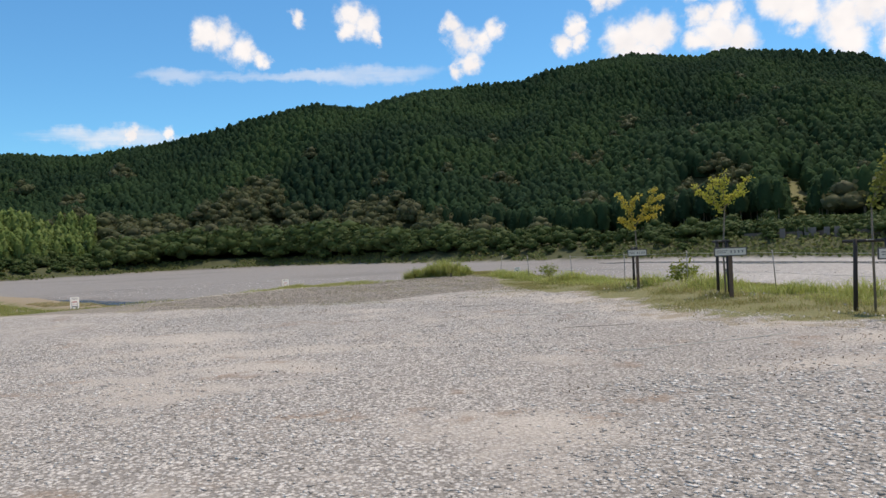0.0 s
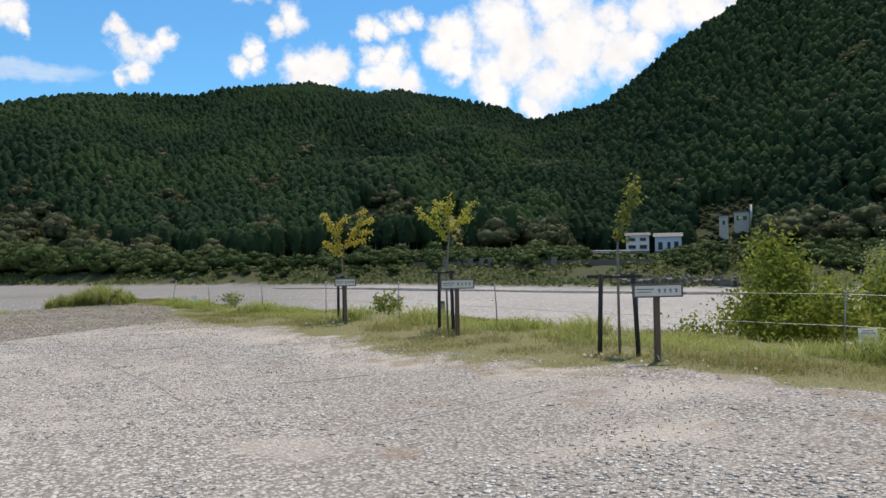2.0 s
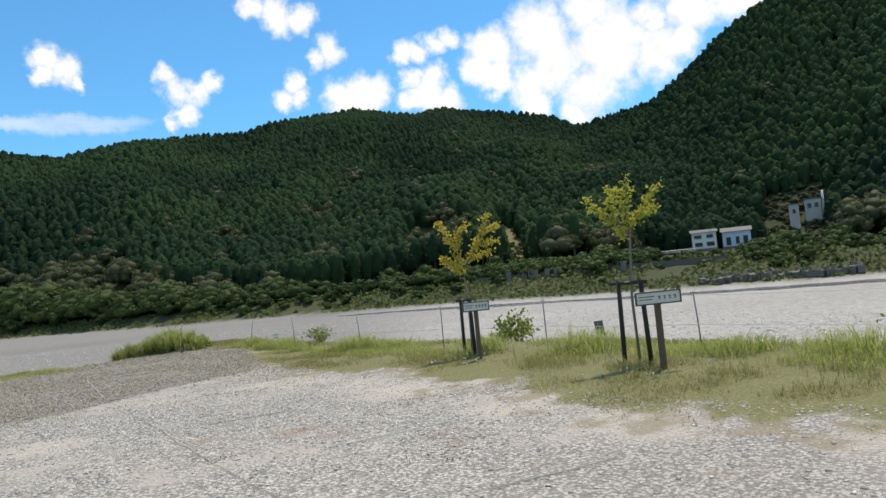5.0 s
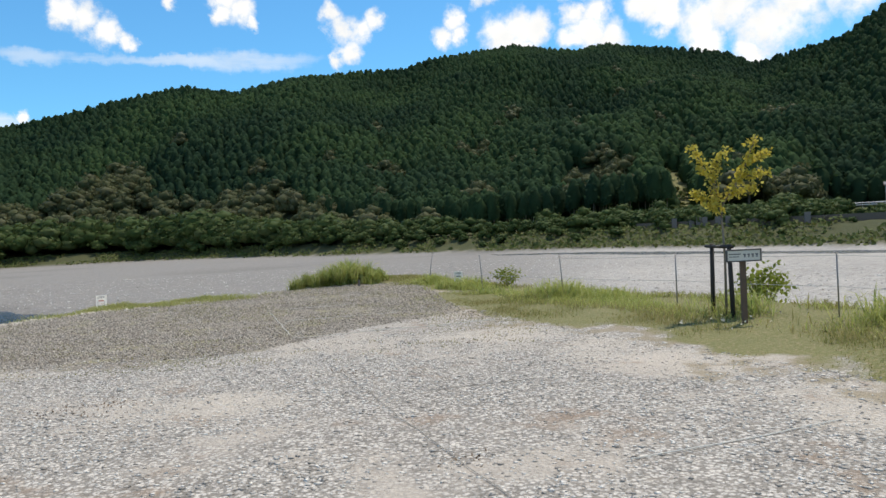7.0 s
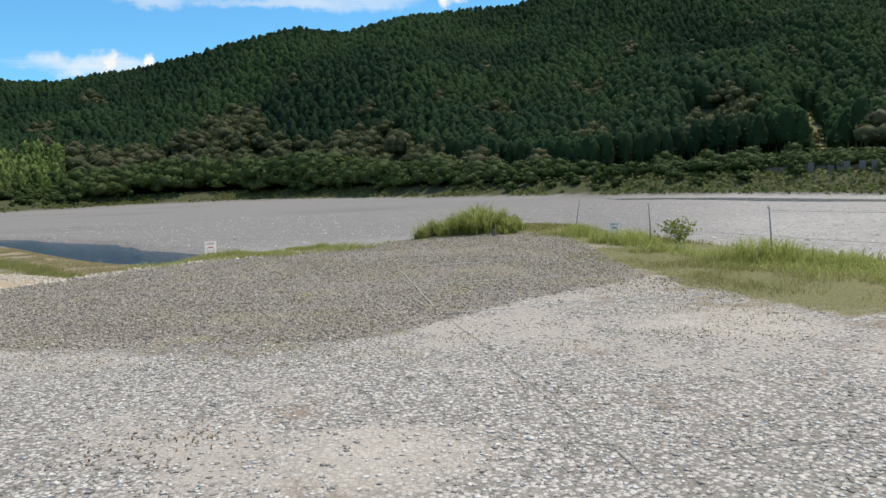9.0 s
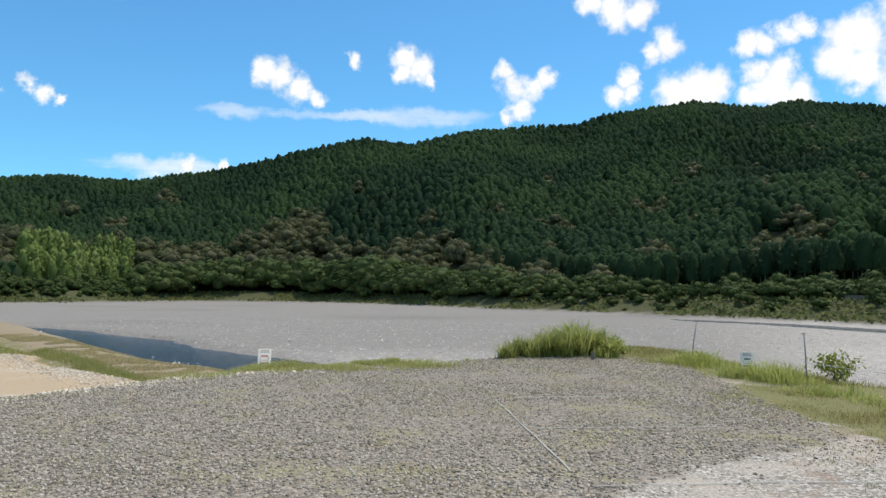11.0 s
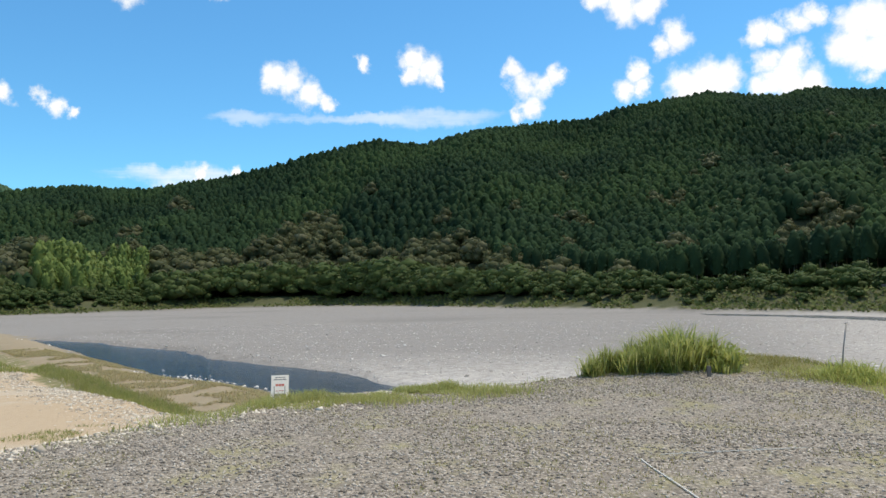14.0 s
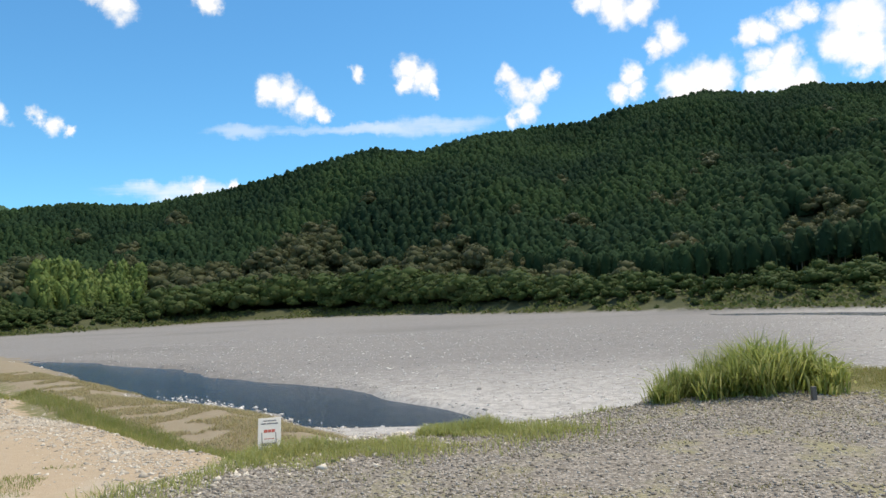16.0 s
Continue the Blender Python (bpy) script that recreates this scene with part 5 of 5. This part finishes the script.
def build_stones():
    n = 135000
    y = rng.uniform(1.2, 22.5, n)
    x = rng.uniform(-8.0, 7.0, n)
    bare = value_noise(x, y, 2.6) * 0.6 + value_noise(x, y, 0.8) * 0.4
    g = signed(x, y, GRASS_EDGE + [(60, -40), (40, 20), (12, 40), (0, 40)])
    keep = (signed(x, y, LOT) < -0.3) & (g > -0.3) & (rng.random(n) < (smooth(bare, 0.62, 0.35) * 0.75 + 0.12) * (1 - 0.6 * bare_earth(x, y)))
    x, y = x[keep], y[keep]
    size = rng.uniform(0.007, 0.017, len(x)) * rng.choice([1, 1, 1, 1.4], len(x))
    z = terrain(x, y) + size * 0.1
    dark = y > 19.3 + 0.6 * (x + 3) * (x > -3) + 0.8 * (value_noise(x, y, 0.8) - 0.5)
    stuff("loose_gravel", pebbles(x[~dark], y[~dark], z[~dark], size[~dark] * (1.1 + 0.35 * smooth(x[~dark], 0, 2) * smooth(y[~dark], 12, 9)), 0.30), M_STONE, "loose pale crushed stone on the lot", "gravel")
    x, y, z, size = x[dark], y[dark], z[dark], size[dark]
    xd, yd = rng.uniform(-9.5, 1.5, 62000), rng.uniform(19.0, 31.0, 62000)
    keep = (signed(xd, yd, LOT) < 0.2) & (signed(xd, yd, DARK_PATCH) < 0) & (rng.random(len(xd)) < 0.95 - 0.6 * smooth(value_noise(xd, yd, 1.5), 0.6, 0.8))
    xd, yd = xd[keep], yd[keep]
    sd = rng.uniform(0.009, 0.022, len(xd))
    x, y, z, size = np.r_[x, xd], np.r_[y, yd], np.r_[z, terrain(xd, yd) + sd * 0.1], np.r_[size, sd]
    stuff("dark_gravel", pebbles(x, y, z, size, 0.72), M_DARKSTONE, "coarse dark grey gravel on the lot", "gravel")
    n = 42000
    x, y = rng.uniform(-60, 40, n), 33 + 90 * rng.random(n) ** 2.6
    z, p = terrain(x, y, True)
    keep = (z < BED + 0.4) & (z > -4.1) & (p["lot"] > 3) & (p["past"] < -3)
    x, y, z = x[keep], y[keep], z[keep]
    size = rng.gamma(2.0, 0.018, len(x)) + 0.022
    stuff("river_stones", pebbles(x, y, z, size, 0.45), M_RIVERSTONE, "pale rounded stones strewn over the dry river bed", "stones")
    n = 12000
    u = 27 + 55 * rng.random(n) ** 1.5
    s = np.where(rng.random(n) < 0.3, 25.4 + rng.normal(0, 0.7, n), 16.6 + rng.normal(0, 0.8, n))
    x, y = (0.69 * s - 0.72 * u) / 0.995, (0.72 * s + 0.69 * u) / 0.995
    z, p = terrain(x, y, True)
    keep = p["lot"] > 0.6
    size = rng.gamma(2.0, 0.011, n) + 0.012
    k = 5200
    f = rng.uniform(0, 1, k)
    xs = np.interp(f, [0, 0.35, 0.7, 1], [-10.6, -8.9, -7.4, -4.6]) + rng.normal(0, 0.5, k)
    ys = np.interp(f, [0, 0.35, 0.7, 1], [23.6, 26.4, 28.6, 30.2]) + rng.normal(0, 0.5, k)
    stuff("rim_stones", pebbles(xs, ys, terrain(xs, ys), rng.gamma(2.0, 0.007, k) + 0.009, 0.65), M_PALESTONE, "pale stones along the rim of the lot", "stones")
    k = 1500
    xs, ys = -21.5 + rng.normal(0, 2.6, k), 56.6 + rng.normal(0, 0.9, k)
    ys = ys - (xs + 21.5) * 0.9
    spit = np.maximum(terrain(xs, ys), -3.66)
    stuff("pool_stones", pebbles(xs, ys, spit, rng.gamma(2.0, 0.028, k) + 0.03, 0.6), M_RIVERSTONE, "pale stones at the edge of the pool", "stones")
    stuff("bank_stones", pebbles(x[keep], y[keep], z[keep], size[keep], 0.6), M_PALESTONE, "light rubble along the sandy terrace and the pool", "stones")


build_stones()

# ---- ropes that mark the parking bays ----


def rope(points, mat, label, r=0.0045):
    line = []
    for a, b in zip(points, points[1:]):
        k = max(2, int(math.dist(a, b) / 0.35))
        for i in range(k):
            f = i / k
            x, y = a[0] + (b[0] - a[0]) * f, a[1] + (b[1] - a[1]) * f
            line.append((x + rng.normal(0, 0.008), y + rng.normal(0, 0.008), height_at(x, y) + 0.008 + rng.uniform(0, 0.006)))
    tagged(part("marking_rope", tube(line, r, 5), mat), label, "rope", "ropes marking the parking bays")


rope([(-3.15, 24.6), (-2.27, 20.4)], M_ROPE, "pale rope pegged to dark gravel as a bay line", 0.0065)
rope([(-2.2, 20.2), (-1.9, 19.1), (-1.2, 16.2), (-0.5, 13.4), (0.0, 11.6), (0.35, 9.6)], M_ROPE_OLD, "dark worn rope lying on pale gravel as a bay line", 0.003)
rope([(-2.95, 24.8), (-1.2, 25.3)], M_ROPE, "pale rope across dark gravel marking a parking bay")
rope([(-2.6, 22.6), (-0.2, 23.1)], M_ROPE, "pale rope across dark gravel marking a parking bay")
rope([(-2.2, 20.3), (1.3, 21.0)], M_ROPE, "pale rope across dark gravel marking a parking bay")
rope([(-0.6, 15.75), (0.9, 16.05)], M_ROPE_OLD, "dirty rope half buried in pale gravel", 0.004)
rope([(0.5, 13.3), (2.6, 13.9)], M_ROPE, "dirty pale rope half buried in gravel", 0.005)
rope([(1.3, 11.1), (2.8, 11.4)], M_ROPE_OLD, "dirty rope half buried in pale gravel")
rope([(1.6, 8.6), (4.3, 9.4)], M_ROPE, "dirty pale rope half buried in gravel", 0.005)
rope([(3.0, 6.6), (5.6, 7.3)], M_ROPE, "pale rope on gravel marking a parking bay", 0.0032)

# ---- buildings and walls across the river ----


def house(at, turn, size, roof, windows, mat, label, flat=False):
    w, d, h = size
    ob = holder("house", pose(*at, 0, 0, turn), label, "house", "houses across the river")
    part("wall", box((w, d, h), (0, 0, h / 2)), mat, ob)
    part("plinth", box((w + 0.3, d + 0.3, 3.6), (0, 0, -1.8), bevel=0.05), M_RIB, ob)
    bm = bmesh.new()
    if flat:
        bm = merge(bm, box((w + 0.5, d + 0.5, 0.3), (0, 0, h + 0.15), bevel=0.03))
    else:
        e, r = 0.5, roof
        corners = [(-w / 2 - e, -d / 2 - e, h), (w / 2 + e, -d / 2 - e, h), (w / 2 + e, d / 2 + e, h), (-w / 2 - e, d / 2 + e, h), (-w / 2 - e, 0, h + r), (w / 2 + e, 0, h + r)]
        v = [bm.verts.new(c) for c in corners]
        for f in ((0, 1, 5, 4), (2, 3, 4, 5), (1, 2, 5), (3, 0, 4), (3, 2, 1, 0)):
            bm.faces.new([v[i] for i in f])
    part("roof", bm, M_ROOF, ob)
    for x, z, ww, hh in windows:
        win = part("window", merge(box((ww + 0.2, 0.1, 0.1), (x, -d / 2 - 0.04, z + hh / 2 + 0.05)), box((ww + 0.2, 0.14, 0.1), (x, -d / 2 - 0.06, z - hh / 2 - 0.05)),
                                   box((0.1, 0.1, hh), (x - ww / 2 - 0.05, -d / 2 - 0.04, z)), box((0.1, 0.1, hh), (x + ww / 2 + 0.05, -d / 2 - 0.04, z))), M_PALECON, ob)
        part("pane", box((ww, 0.04, hh), (x, -d / 2 - 0.022, z)), M_PANE, win)
    return ob


def toward(az, d):
    return -0.15 + d * math.sin(radians(az)), 3.7 + d * math.cos(radians(az))


hx, hy = toward(36.8, 228)
house((hx, hy, 3.0), -35, (6.5, 6.0, 4.6), 0.9, [(-1.7, 3.4, 1.9, 0.9), (1.5, 3.4, 1.7, 0.9), (-1.6, 1.2, 2.0, 1.0), (1.6, 1.2, 2.0, 1.1)], M_WALL, "white two-storey house with dark windows above the river")
hx, hy = toward(39.0, 230)
house((hx, hy, 2.9), -38, (7.5, 6.0, 4.2), 1.2, [(-2.2, 1.5, 1.2, 2.2), (0.2, 1.6, 0.9, 2.0), (2.3, 1.5, 1.2, 2.4)], M_BLUEWALL, "pale blue-white house with a grey roof above the river")
hx, hy = toward(42.9, 238)
house((hx, hy, height_at(hx, hy) - 0.3), -42, (2.6, 3.0, 7.0), 0.3, [(0, 5.0, 0.8, 1.2)], M_PALECON, "narrow weathered concrete tower above the river", True)
hx, hy = toward(44.1, 240)
works = house((hx, hy, height_at(hx, hy) - 0.3), -43, (4.2, 4.0, 6.2), 0.3, [(-0.9, 4.4, 1.0, 1.3), (0.9, 4.4, 1.0, 1.3)], M_PALECON, "pale concrete building with a tall chimney", True)
part("chimney", tube([(2.7, -1, 0), (2.7, -1, 4.5), (2.7, -1, 8.4)], [0.35, 0.33, 0.3], 10), M_WALL, works, "white chimney")


def guard_rail():
    """The pale rail along the road that leads to the houses."""
    rail = holder("guard_rail", Matrix(), "pale steel guard rail along the road above the river", "guard rail")
    line = []
    for az in np.arange(33.4, 36.3, 0.4):
        x, y = toward(az, 221)
        line.append((x, y, 3.0))
        z = height_at(x, y)
        part("post", box((0.14, 0.14, 3.1 - z + 0.4), (x, y, (3.1 + z - 0.4) / 2)), M_PALECON, rail)
    for lift in (-0.25, 0.25):
        part("beam", tube([(x, y - 0.12, z + lift) for x, y, z in line], 0.13, 6), M_WALL, rail)


guard_rail()


def retaining_wall():
    """The dark river wall with pale buttresses below the road."""
    wall = tagged(holder("river_wall", Matrix(), "dark stained concrete retaining wall with pale buttresses", "retaining wall"), kind="")
    line = []
    for az in np.arange(20.5, 39.6, 1.0):
        d = float(np.interp(az, S_AZ, S_D)) + 14
        line.append((CENTRE[0] + d * math.sin(radians(az)), CENTRE[1] + d * math.cos(radians(az))))
    bm = bmesh.new()
    rows = []
    for x, y in line:
        z = height_at(x, y)
        away = Vector((x - CENTRE[0], y - CENTRE[1], 0)).normalized()
        rows.append([bm.verts.new(Vector((x, y, 0)) + away * f + Vector((0, 0, h))) for f, h in ((-0.6, z - 1.5), (0.2, z + 1.0), (0.7, z + 1.0), (0.7, z - 1.5))])
    for a, b in zip(rows, rows[1:]):
        for k in range(3):
            bm.faces.new((a[k], b[k], b[k + 1], a[k + 1]))
    bm.faces.new(rows[0])
    bm.faces.new(rows[-1][::-1])
    bmesh.ops.recalc_face_normals(bm, faces=bm.faces[:])
    part("wall", bm, M_CONCRETE, wall)
    for f in (2.7, 3.9, 4.4, 4.8, 5.7, 6.4, 11.5):
        i = int(f)
        x, y = (line[i][k] + (line[i + 1][k] - line[i][k]) * (f - i) for k in (0, 1))
        z = height_at(x, y)
        turn = -math.degrees(math.atan2(x - CENTRE[0], y - CENTRE[1]))
        rib = part("buttress", box((0.9, 1.2, 2.6), (0, 0, 0.2), Matrix.Rotation(radians(-16), 4, "X"), 0.04), M_RIB, wall)
        rib.matrix_world = pose(x, y, z, 0, 0, turn) @ Matrix.Translation((0, -0.7, 0))


retaining_wall()


def wave_block(x, y, turn, tilt, size):
    """A tilted concrete block of the river defence with a stubby arm."""
    m = pose(x, y, height_at(x, y) - 0.1, 0, 0, turn)
    bm = merge(box((size, size * 0.7, size * 0.8), (0, 0, size * 0.4), Matrix.Rotation(radians(tilt), 4, "Y"), 0.08), box((size * 0.35, size * 0.4, size * 1.2), (size * 0.2, 0, size * 0.6), Matrix.Rotation(radians(tilt + 25), 4, "Y"), 0.06))
    ob = part("concrete_block", bm, M_RIB)
    ob.matrix_world = m
    tagged(ob, "weathered grey concrete block of the river defence", "concrete block", "concrete blocks along the far shore")


for k in range(22):
    az = 37.5 + 0.5 * k + rng.uniform(-0.1, 0.1)
    d = float(np.interp(az, S_AZ, S_D)) + 3.0 + rng.uniform(-0.6, 0.6)
    wave_block(CENTRE[0] + d * math.sin(radians(az)), CENTRE[1] + d * math.cos(radians(az)), rng.uniform(0, 180), rng.uniform(-18, 18), rng.uniform(0.9, 1.4))


def dead_weeds():
    """Withered tufts and small litter on the gravel."""
    xs, ys, hs = [], [], []
    for cx, cy, r, k in ((-3.94, 16.05, 0.28, 150), (-3.6, 16.25, 0.15, 60), (3.42, 7.58, 0.3, 120), (3.1, 7.0, 0.22, 70), (-1.35, 17.0, 0.14, 60), (-0.5, 13.6, 0.1, 40), (1.4, 12.2, 0.15, 40),
                         (-2.2, 8.0, 0.25, 70), (0.9, 6.4, 0.2, 50), (-4.8, 10.8, 0.3, 80), (2.4, 9.6, 0.15, 40), (-6.2, 14.0, 0.25, 70), (0.4, 18.6, 0.2, 50), (4.6, 8.6, 0.25, 90)):
        xs.append(cx + rng.normal(0, r, k) * 1.2)
        ys.append(cy + rng.normal(0, r, k) * 0.8)
        hs.append(rng.uniform(0.015, 0.06, k))
    x, y, h = np.concatenate(xs), np.concatenate(ys), np.concatenate(hs)
    stuff("withered_weeds", blades(x, y, terrain(x, y), h, rng.uniform(0.5, 1.5, len(x)), np.full(len(x), 0.007)), M_DEAD, "withered brown weed tufts on the gravel", "weeds")
    k = 100
    which = rng.integers(0, 3, k)
    c = np.array([(3.9, 18.3), (4.8, 14.3), (5.8, 10.3)])[which]
    x, y = c[:, 0] + rng.normal(0, 0.5, k), c[:, 1] + rng.normal(0, 0.55, k)
    stuff("fallen_leaves", leaf_cloud(np.c_[x, y, terrain(x, y) + 0.03 + rng.uniform(0, 0.06, k)], 0.05, 0.0), M_LITTER, "pale fallen leaves in the grass under the young trees", "leaves")


dead_weeds()
